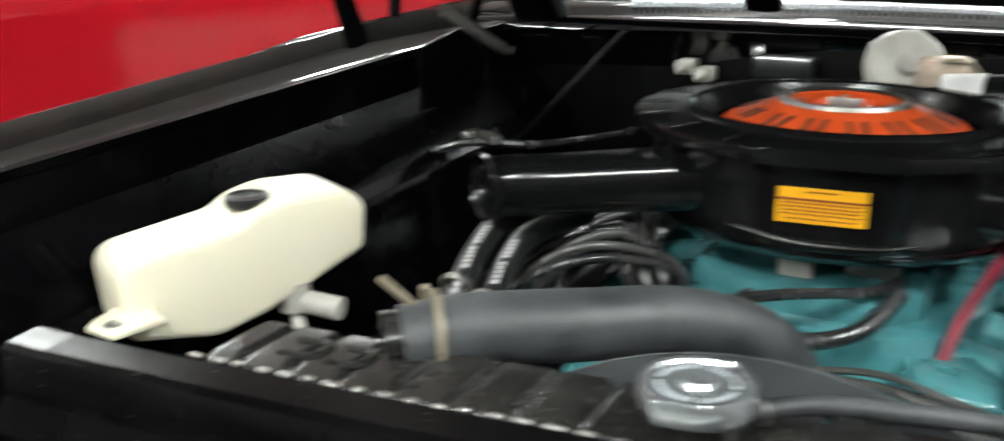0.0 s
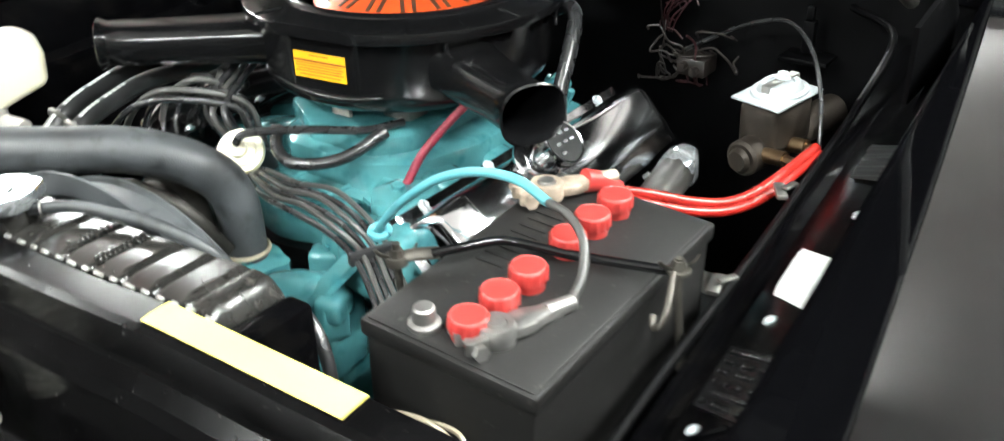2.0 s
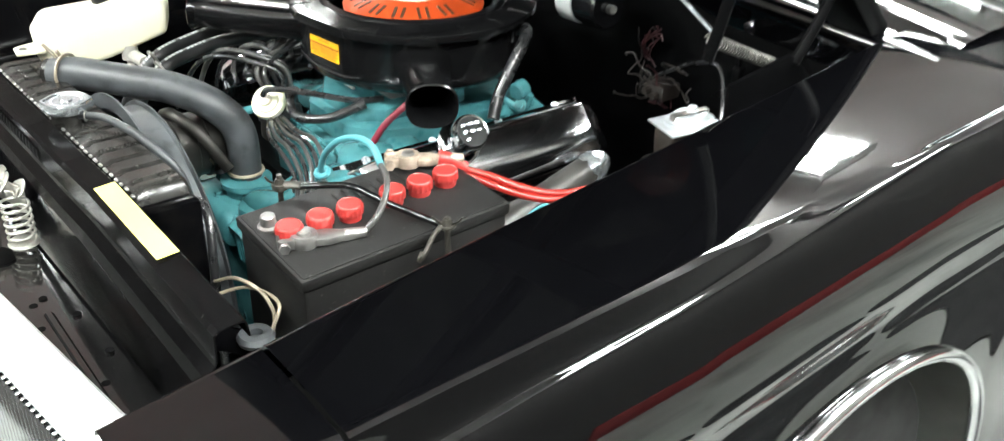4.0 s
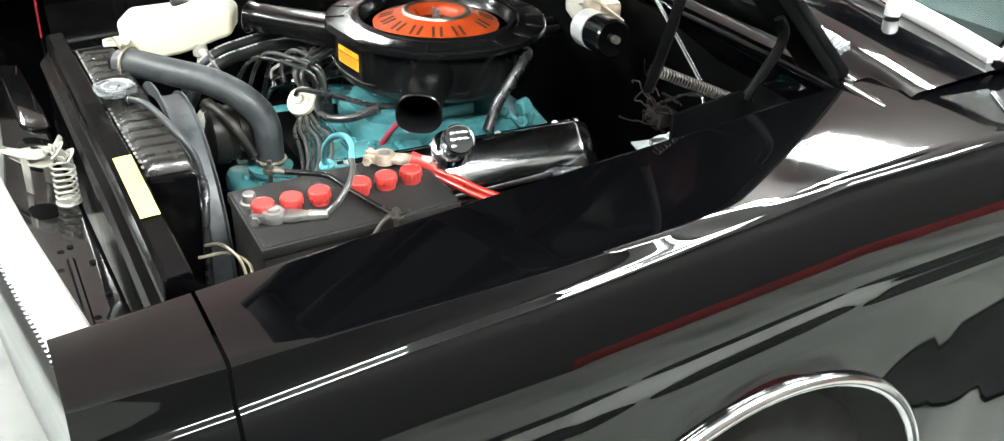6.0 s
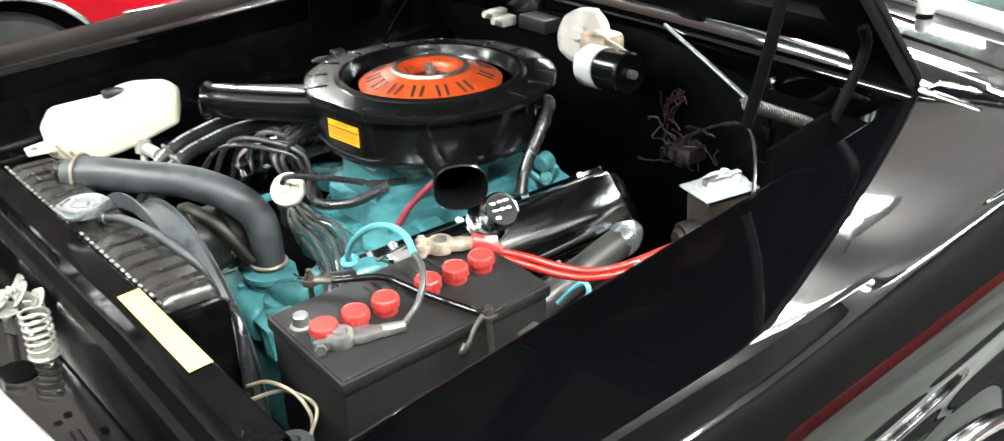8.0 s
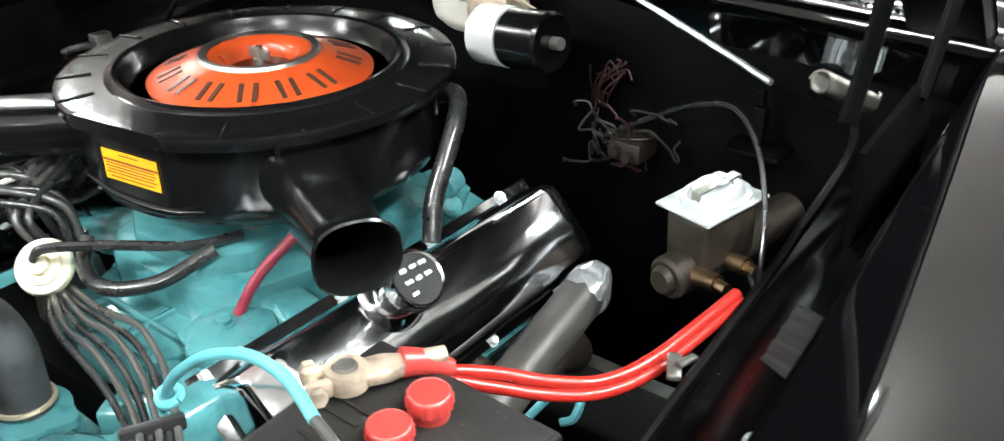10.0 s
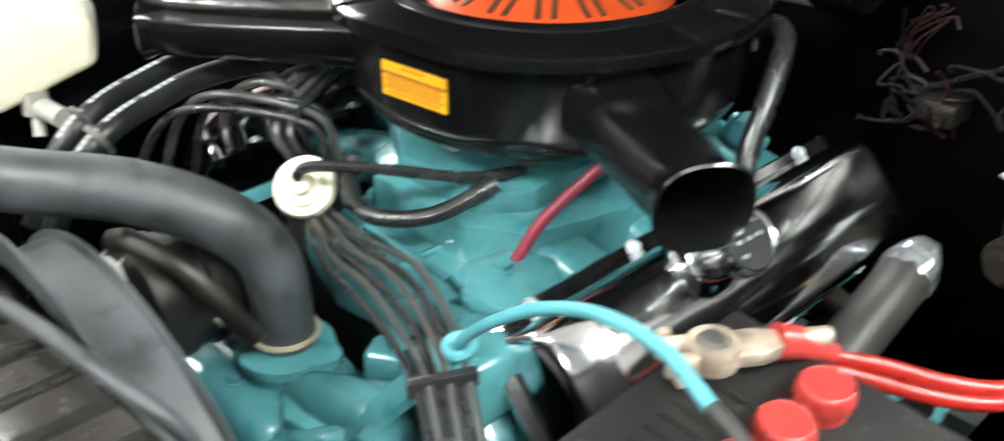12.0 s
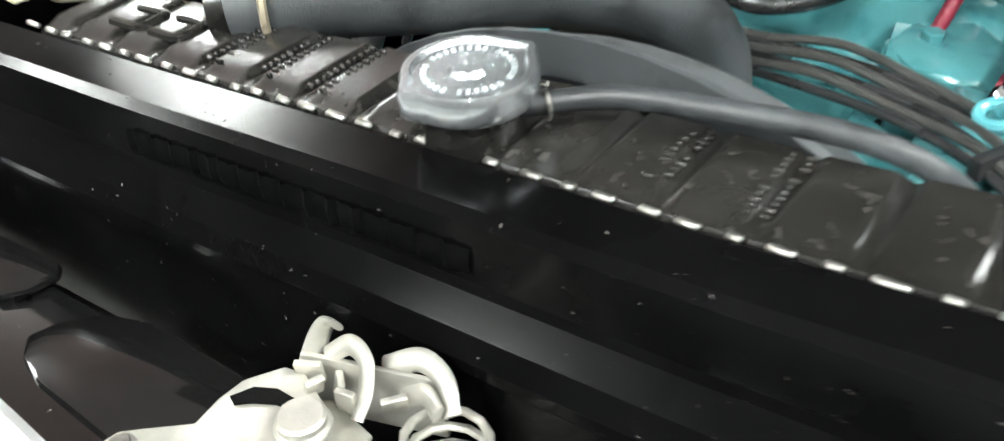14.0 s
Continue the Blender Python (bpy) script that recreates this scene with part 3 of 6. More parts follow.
def engine():
    t = thing("engine", (EX, 0.9, 0.30), "turquoise painted vee engine with chrome valve covers", "engine")
    part("block", box((EX, 0.90, 0.58), (0.36, 0.60, 0.30), 0.02), TEAL, t)
    # heads, leaning outward
    for s in (1, -1):
        m = Matrix.Rotation(radians(40) * s, 4, "Y")
        part("cylinder_head", box((EX + s * 0.208, 0.915, 0.716), (0.15, 0.52, 0.09), 0.012, m), TEAL, t)
        valve_cover(t, s)
        ex = part("exhaust_manifold", join(tube([(EX + s * 0.300, 0.70, 0.665), (EX + s * 0.312, 0.80, 0.672), (EX + s * 0.318, 0.95, 0.675), (EX + s * 0.315, 1.08, 0.668), (EX + s * 0.300, 1.16, 0.62)], 0.028, 14, 6), *[tube([(EX + s * 0.250, y, 0.690), (EX + s * 0.285, y, 0.690), (EX + s * 0.312, y + 0.012, 0.676)], 0.021, 12, 4) for y in (0.74, 0.86, 0.98, 1.10)]), CAST, t, "brown cast exhaust manifold")
        for y in (0.80, 0.92, 1.04):
            part("stud", hexbolt((EX + s * 0.262, y, 0.708), (0.6 * s, 0, 0.8), 0.008, 0.012), CAST, ex)
    # valley and intake
    rows = []
    for y in (0.645, 0.66, 0.70, 0.74, 0.85, 1.0, 1.15, 1.18):
        d = 0.0 if 0.65 < y < 1.17 else -0.03
        rows.append([(EX + x, y, z + d) for x, z in ((-0.21, 0.79), (-0.17, 0.785), (-0.12, 0.765), (-0.04, 0.755), (0.04, 0.755), (0.12, 0.765), (0.17, 0.785), (0.21, 0.79))])
    part("valley_pan", sheet(rows, 0.006), UNDER, t, "near-black valley pan")
    man = part("intake_manifold", prism([(-0.165, 0.80), (-0.12, 0.765), (0.015, 0.765), (0.07, 0.80), (0.10, 0.90), (0.10, 1.12), (-0.20, 1.12), (-0.20, 0.90)], 0.77, 0.838, None, 0.010), TEAL, t, "cast intake manifold")
    part("front_casting", prism([(-0.155, 0.70), (-0.06, 0.672), (0.035, 0.682), (0.060, 0.735), (0.050, 0.80), (-0.16, 0.80)], 0.74, 0.797, Matrix.Translation((0, 0, 0)), 0.010), TEAL, man)
    part("plenum_step", prism([(-0.10, 0.785), (0.01, 0.785), (0.045, 0.83), (0.045, 1.0), (-0.19, 1.0), (-0.19, 0.84)], 0.83, 0.862, None, 0.009), TEAL, man)
    boss = prism([(0.036, 0.745), (0.072, 0.712), (0.128, 0.728), (0.140, 0.785), (0.090, 0.815), (0.045, 0.790)], 0.0, 0.062, Matrix.Translation((0, 0, 0.757)), 0.009)
    for v in boss.verts:
        v.co.z -= 0.25 * max(0, v.co.x - 0.09) if v.co.z > 0.79 else 0
    part("boss", boss, TEAL, man)
    part("boss_stud", hexbolt((0.070, 0.765, 0.817), (0.1, 0, 1), 0.009, 0.008), TEAL, man)
    for s in (1, -1):
        for y in (0.835, 0.93, 1.03, 1.115):
            bm = box((0, 0, 0), (0.17, 0.058, 0.05), 0.014, seg=3)
            bm.transform(Matrix.Translation((EX + s * 0.165, y, 0.793)) @ Matrix.Rotation(radians(14) * s, 4, "Y"))
            part("runner", bm, TEAL, man)
    # carburettor
    c = part("carburettor", join(box((EX, 0.965, 0.880), (0.15, 0.16, 0.05), 0.012), cyl((EX, 0.965, 0.89), (EX, 0.965, 0.93), 0.065, seg=24)), STEEL, t, "dull metal carburettor")
    part("fuel_bowl", box((EX + 0.06, 0.88, 0.875), (0.05, 0.045, 0.04), 0.008), STEEL, c)
    part("choke_bracket", box((EX - 0.01, 0.83, 0.862), (0.034, 0.006, 0.06), 0.002), PALE, c, "pale sheet metal tab")
    link = part("rear_lifting_eye", join(box((0.100, 1.085, 0.846), (0.050, 0.014, 0.040), 0.005, Matrix.Rotation(0.4, 4, "Y")), cyl((0.112, 1.060, 0.862), (0.108, 1.085, 0.866), 0.017, seg=18, bev=0.003), tube([(0.070, 1.06, 0.826), (0.086, 1.052, 0.842), (0.100, 1.060, 0.836), (0.118, 1.072, 0.822)], 0.007, 8, 4)), TEAL, t)
    for x, y, z in ((0.086, 1.046, 0.846), (0.120, 1.066, 0.838)):
        part("bolt", hexbolt((x, y, z), (0.5, -0.7, 0.5), 0.0085, 0.009), TEAL, link)
    # front: pump housing, thermostat housing
    part("timing_cover", box((EX, 0.585, 0.60), (0.26, 0.06, 0.26), 0.03), TEAL, t)
    part("water_pump", join(box((EX + 0.02, 0.575, 0.705), (0.16, 0.10, 0.07), 0.022, seg=3), box((0.07, 0.585, 0.70), (0.10, 0.08, 0.09), 0.02, seg=3), cyl((0.045, 0.545, 0.70), (0.045, 0.60, 0.735), 0.032)), TEAL, t)
    th = part("thermostat_housing", lathe([(0.047, 0.0), (0.047, 0.012), (0.036, 0.015), (0.035, 0.029), (0.043, 0.031), (0.043, 0.040), (0.026, 0.045), (0.0225, 0.09)], Matrix.Translation((-0.028, 0.595, 0.728)), 48, lambda a, r: r + (0.012 * max(0, math.cos(2 * a - 0.9)) ** 6 if r > 0.04 else 0)), TEAL, t)
    for a in (0.3, 2.2, 4.3):
        part("bolt", hexbolt((-0.028 + 0.048 * math.cos(a), 0.595 + 0.048 * math.sin(a), 0.740), (0, 0, 1), 0.007), TEAL, th)
    part("alternator_bracket", tube([(0.04, 0.575, 0.735), (0.09, 0.58, 0.755), (0.125, 0.61, 0.80), (0.142, 0.64, 0.825)], 0.016, 8, 5, flat=0.5), TEAL, t)
    part("head_boss", join(box((0.135, 0.66, 0.79), (0.07, 0.09, 0.07), 0.015, seg=3), cyl((0.09, 0.68, 0.76), (0.09, 0.68, 0.815), 0.026, 0.020)), TEAL, t)
    for p, s in (((0.035, 0.600, 0.742), (0.050, 0.035, 0.030)), ((0.085, 0.612, 0.752), (0.040, 0.048, 0.036)), ((0.060, 0.650, 0.765), (0.052, 0.034, 0.040)), ((0.115, 0.590, 0.742), (0.034, 0.040, 0.050)), ((-0.080, 0.610, 0.735), (0.036, 0.044, 0.040))):
        part("cast_lug", box(p, s, 0.008, Matrix.Rotation(p[0] * 9, 4, "Z"), 3), TEAL, t)
        part("bolt", hexbolt((p[0], p[1], p[2] + s[2] / 2 - 0.001), (0.1, -0.1, 1), 0.0075, 0.007), TEAL, t)
    for k in range(5):
        x = -0.005 + 0.022 * k
        part("cast_rib", tube([(x, 0.545, 0.69), (x + 0.004, 0.548, 0.722), (x + 0.012, 0.570, 0.740), (x + 0.018, 0.605, 0.742)], 0.0045, 8, 5), TEAL, t)
    part("pump_casting", prism([(-0.015, 0.575), (0.030, 0.607), (0.045, 0.658), (0.098, 0.660), (0.128, 0.632), (0.130, 0.574), (0.085, 0.556), (0.030, 0.548)], 0.66, 0.752, None, 0.012), TEAL, t, "cast pump body")
    part("pump_shoulder", tube([(0.005, 0.585, 0.738), (0.045, 0.590, 0.752), (0.085, 0.598, 0.758), (0.118, 0.606, 0.750)], lambda f: 0.020 + 0.005 * math.sin(math.pi * f), 14, 6), TEAL, t)
    part("pump_end", box((0.118, 0.592, 0.756), (0.036, 0.046, 0.034), 0.010, Matrix.Rotation(0.3, 4, "Z"), 3), TEAL, t)
    part("upright_plate", box((0.074, 0.646, 0.776), (0.062, 0.008, 0.052), 0.003, Matrix.Rotation(-0.25, 4, "Z") @ Matrix.Rotation(0.35, 4, "Y")), TEAL, t)
    part("bypass_nipple", lathe([(0.013, 0), (0.013, 0.018), (0.016, 0.020), (0.016, 0.030), (0.012, 0.034), (0.012, 0.046)], aim((-0.040, 0.585, 0.748), (-0.086, 0.574, 0.757)), 20), TEAL, t)
    for k in range(3):
        o = 0.011 * k
        part("volute_rib", tube([(-0.045 + o, 0.560 - o * 0.3, 0.722), (-0.005 + o, 0.548, 0.735 - o * 0.2), (0.035 + o, 0.541, 0.715 - o * 0.4), (0.058 + o, 0.538, 0.670)], 0.0050, 8, 6), TEAL, t)
    part("coolant_pipe", tube([(0.02, 0.560, 0.722), (0.055, 0.555, 0.735), (0.080, 0.570, 0.745), (0.092, 0.600, 0.748)], 0.012, 12, 6), TEAL, t)
    for x, y in ((-0.140, 0.722), (-0.060, 0.688), (0.022, 0.698), (0.040, 0.778), (-0.145, 0.785)):
        part("bolt", hexbolt((x, y, 0.797), (0, 0, 1), 0.0075, 0.007), TEAL, t)
    for x0, y0, x1, y1 in ((-0.14, 0.74, 0.03, 0.735), (-0.10, 0.705, -0.095, 0.79), (-0.02, 0.70, -0.015, 0.79)):
        part("casting_ridge", tube([(x0, y0, 0.797), (x1, y1, 0.797)], 0.005, 8, 2), TEAL, t)
    part("cable_screw", hexbolt((0.145, 0.647, 0.828), (0.2, -0.3, 1), 0.008), TEAL, t)
    part("coil_bracket", prism([(-0.03, -0.03), (0.03, -0.035), (0.04, 0.03), (0.0, 0.05), (-0.04, 0.02)], 0, 0.006, Matrix.Translation((0.075, 0.755, 0.803)) @ Matrix.Rotation(0.3, 4, "Y")), TEAL, t)
    return t


def valve_cover(t, s):
    """Stamped cover: straight flange, bowed sides, flat crown."""
    m = Matrix.Translation((EX + s * 0.250, 0.930, 0.774)) @ Matrix.Rotation(radians(49) * s, 4, "Y")
    rows = []
    L = 0.258
    prof = [(-0.062, 0.0), (-0.061, 0.005), (-0.053, 0.007), (-0.051, 0.028), (-0.047, 0.052), (-0.042, 0.062), (-0.034, 0.0675), (0.0, 0.0690), (0.034, 0.0675), (0.042, 0.062), (0.047, 0.052), (0.051, 0.028), (0.053, 0.007), (0.061, 0.005), (0.062, 0.0)]
    half = ((1.0, 0.90, 0.0), (1.0, 0.90, 0.07), (0.985, 0.90, 0.10), (0.955, 0.90, 0.13), (0.943, 0.905, 0.45), (0.930, 0.915, 0.68), (0.915, 0.925, 0.755), (0.905, 0.93, 0.785), (0.80, 0.985, 0.975), (0.785, 0.99, 0.995), (0.76, 1, 1), (0.6, 1, 1))
    for f, k, h in [(-f, k, h) for f, k, h in half] + [(0, 1, 1)] + list(half[::-1]):
        rows.append([m @ Vector((x * (k if abs(x) < 0.065 else 1), f * L, z * h)) for x, z in [(1.18 * p, 1.18 * q) for p, q in prof]])
    v = part("valve_cover", sheet(rows, 0.0015), CHROME, t, "polished chrome valve cover")
    if s > 0:
        c1 = Vector((0.259, 0.856, 0.894))
        up = Vector((0.735, -0.06, 0.675)).normalized()
        c0 = c1 - up * 0.040
        part("filler_tube", cyl(c0 - up * 0.02, c1 - up * 0.02, 0.021, 0.0225, 28), CHROME, v)
        part("filler_base", lathe([(0.036, 0), (0.037, 0.005), (0.031, 0.012), (0.022, 0.016)], aim(c0 - up * 0.020, c1), 32), CHROME, v)
        part("filler_cap", lathe([(0.025, 0), (0.0300, 0.004), (0.0300, 0.016), (0.0283, 0.021), (0.0258, 0.0195), (0.0, 0.0195)], aim(c1 - up * 0.022, c1), 36), CHROME, v, "chrome oil filler cap")
        face = part("cap_face", cyl(c1 - up * 0.0025, c1 - up * 0.0015, 0.0255, seg=28), TYRE, v, "black cap face with raised marks")
        fm = aim(c1 - up * 0.0015, c1)
        for k in range(7):
            bar = box((-0.012 + 0.012 * (k % 3), 0.012 - 0.012 * (k // 3), 0.0005), (0.008, 0.0035, 0.0012))
            bar.transform(fm)
            part("raised_mark", bar, CAPMETAL, face)
    for f in (-0.8, -0.28, 0.28, 0.8):
        for x in (-0.067, 0.067):
            part("bolt", hexbolt(m @ Vector((x, f * 0.250, 0.005)), m.to_3x3() @ Vector((0, 0, 1)), 0.006), ZINC, v)


engine()


def air_cleaner():
    """Round housing with a flat front, lid with a sunk orange plate, two snorkels."""
    C = Vector((EX, 0.965, 0))
    t = thing("air_cleaner", (EX, 0.965, 0.89), "black round air cleaner with an orange centre plate and twin snorkels", "air cleaner")

    def flat(limit):
        def f(a, r):
            d = math.cos(a + radians(83))
            return min(r, limit / d) if d > 0.2 and r > limit else r
        return f
    mm = Matrix.Translation(C)
    part("housing", lathe([(0.10, 0.890), (0.150, 0.890), (0.184, 0.895), (0.196, 0.904), (0.2005, 0.913), (0.2025, 0.924), (0.2035, 0.992)], mm, 192, flat(0.196)), HOUSING, t, "satin black housing")
    lid = part("lid", lathe([(0.2035, 0.992), (0.219, 0.993), (0.2212, 0.995), (0.2215, 0.998), (0.2215, 1.005), (0.2208, 1.0075), (0.2185, 1.0085), (0.200, 1.0095), (0.176, 1.0105), (0.169, 1.011), (0.166, 1.0145), (0.160, 1.0165), (0.155, 1.0145), (0.151, 1.006), (0.148, 0.997), (0.144, 0.991), (0.0, 0.990)], mm, 192, flat(0.211)), HOUSING, t, "satin black lid with radial ribs")
    part("center_plate", lathe([(0.126, 0.992), (0.127, 0.997), (0.122, 1.000), (0.078, 1.016), (0.070, 1.0195)], mm, 64, caps=False), ORANGE, lid, "orange plate with dark printed marks")
    part("inner_ring", lathe([(0.0705, 1.0185), (0.067, 1.0235), (0.062, 1.024), (0.058, 1.0215)], mm, 48, caps=False), STEEL, lid, "bare metal ring")
    part("inner_cup", lathe([(0.0585, 1.021), (0.046, 1.018), (0.041, 1.013), (0.039, 0.999), (0.0, 0.998)], mm, 40, caps=False), ORANGE, lid)
    part("cup_floor", cyl(C + Vector((0, 0, 0.9985)), C + Vector((0, 0, 1.0005)), 0.038, seg=32), SATIN, lid)
    wing = part("wing_nut", join(cyl(C + Vector((0, 0, 0.999)), C + Vector((0, 0, 1.026)), 0.004, seg=10), cyl(C + Vector((0, 0, 1.001)), C + Vector((0, 0, 1.012)), 0.008, seg=12), box(C + Vector((0.010, 0, 1.017)), (0.014, 0.003, 0.012), 0.001), box(C + Vector((-0.010, 0, 1.017)), (0.014, 0.003, 0.012), 0.001)), STEEL, lid, "steel wing nut")
    # narrow radial ribs on the rim
    for k in range(18):
        a = 2 * math.pi * (k + 0.5) / 18
        d = Vector((math.cos(a), math.sin(a), 0))
        fc = math.cos(a + radians(83))
        r1 = min(0.2215, 0.211 / fc) if fc > 0.2 else 0.2215
        if r1 < 0.2205:
            continue
        g = box((0, 0, 0), (0.038, 0.0050, 0.004), 0.0016)
        g.transform(Matrix.Translation(C + d * (r1 - 0.020) + Vector((0, 0, 1.0092))) @ Matrix.Rotation(a, 4, "Z") @ Matrix.Rotation(radians(3), 4, "Y"))
        part("rim_rib", g, HOUSING, lid)
    # printed marks round the plate: plain dark blocks with an open middle
    for k, a in enumerate((-148, -120, -96, -72, -48, -24, 0, 40, 70, 100, 150, 180)):
        w, h, r = (0.030, 0.029, 0.100)
        if k in (0, 11):
            w, h = 0.024, 0.024
        q = 0.0055
        bars = [box((-w / 4, 0, 0), (q, h, 0.0012)), box((w / 4, 0, 0), (q, h, 0.0012))]
        b = join(*bars)
        b.transform(Matrix.Translation(C + Vector((r * math.cos(radians(a)), r * math.sin(radians(a)), 1.0086))) @ Matrix.Rotation(radians(a - 270), 4, "Z") @ Matrix.Rotation(radians(20), 4, "X"))
        part("printed_mark", b, DARKMARK, lid, smooth=False)
    # clips on the side
    for a in (-37, -130, 20, 160):
        d = Vector((math.cos(radians(a)), math.sin(radians(a)), 0))
        part("lid_clip", box(C + d * 0.2115 + Vector((0, 0, 0.980)), (0.006, 0.007, 0.030), 0.002, Matrix.Rotation(radians(a), 4, "Z")), SATIN, t)
    # yellow notice on the flat front, the front's own axes
    fm = Matrix.Translation(C) @ Matrix.Rotation(radians(7), 4, "Z")

    def on_front(bm):
        bm.transform(fm)
        return bm
    s = part("sticker", on_front(box((-0.003, -0.1975, 0.954), (0.080, 0.0012, 0.034), 0.0003, seg=1)), YELLOW, t, "yellow notice with dark print")
    part("print_bar", on_front(box((-0.003, -0.1985, 0.9600), (0.080, 0.0008, 0.0022))), PRINT, s)
    for z, w in ((0.9675, 0.030), (0.9565, 0.072), (0.9530, 0.076), (0.9495, 0.070), (0.9460, 0.076), (0.9415, 0.066)):
        part("print_bar", on_front(box((-0.003, -0.1984, z), (w * 0.96, 0.0006, 0.0011))), PRINT, s)
    # crescent bead under the notice
    part("bead", on_front(tube([(-0.085, -0.190, 0.927), (-0.04, -0.195, 0.918), (0.0, -0.1955, 0.915), (0.05, -0.1945, 0.917), (0.085, -0.190, 0.924)], lambda f: 0.0015 + 0.0045 * math.sin(math.pi * f), 10, 6)), HOUSING, t)
    for p1, z1, rim in (((0.269, 0.773), 0.958, 0.0370), ((-0.345, 0.662), 0.962, 0.034)):
        e = Vector((p1[0], p1[1], z1))
        d = (Vector((p1[0], p1[1], 0)) - C)
        d.z = 0
        L = d.length
        d.normalize()
        side = Vector((-d.y, d.x, 0))
        rows = []
        for f, w, h in ((0.16, 0.056, 0.032), (0.19, 0.049, 0.031), (0.21, 0.044, 0.030), (0.25, 0.042, 0.029), (L - 0.06, 0.036, 0.028), (L - 0.030, 0.0345, 0.029), (L - 0.012, rim - 0.003, rim - 0.006), (L - 0.003, rim + 0.002, rim - 0.002), (L, rim + 0.003, rim - 0.001), (L + 0.002, rim + 0.001, rim - 0.003), (L - 0.004, rim - 0.002, rim - 0.006), (L - 0.03, 0.029, 0.026), (L - 0.13, 0.029, 0.022)):
            k = max(0, min(1, (f - 0.16) / (L - 0.17)))
            c = C + d * f + Vector((0, 0, 0.950 + (z1 - 0.950) * k))
            p = 3.6 - 1.1 * k
            ring = []
            for j in range(32):
                a = 2 * math.pi * j / 32
                ca, sa = math.cos(a), math.sin(a)
                ring.append(c + side * w * math.copysign(abs(ca) ** (2 / p), ca) + Vector((0, 0, h * math.copysign(abs(sa) ** (2 / p), sa))))
            rows.append(ring)
        part("snorkel", sheet(rows, 0.0, close=True), HOUSING, t, "tapered snorkel with a rolled open end")
    # breather hose down the side
    part("breather_hose", tube([(0.10, 1.06, 0.975), (0.135, 1.06, 0.985), (0.160, 1.035, 0.975), (0.172, 1.0, 0.94), (0.178, 0.97, 0.90), (0.19, 0.95, 0.865)], 0.0105, 12, 6), WIRE, t, "black rubber breather hose")
    return t


air_cleaner()


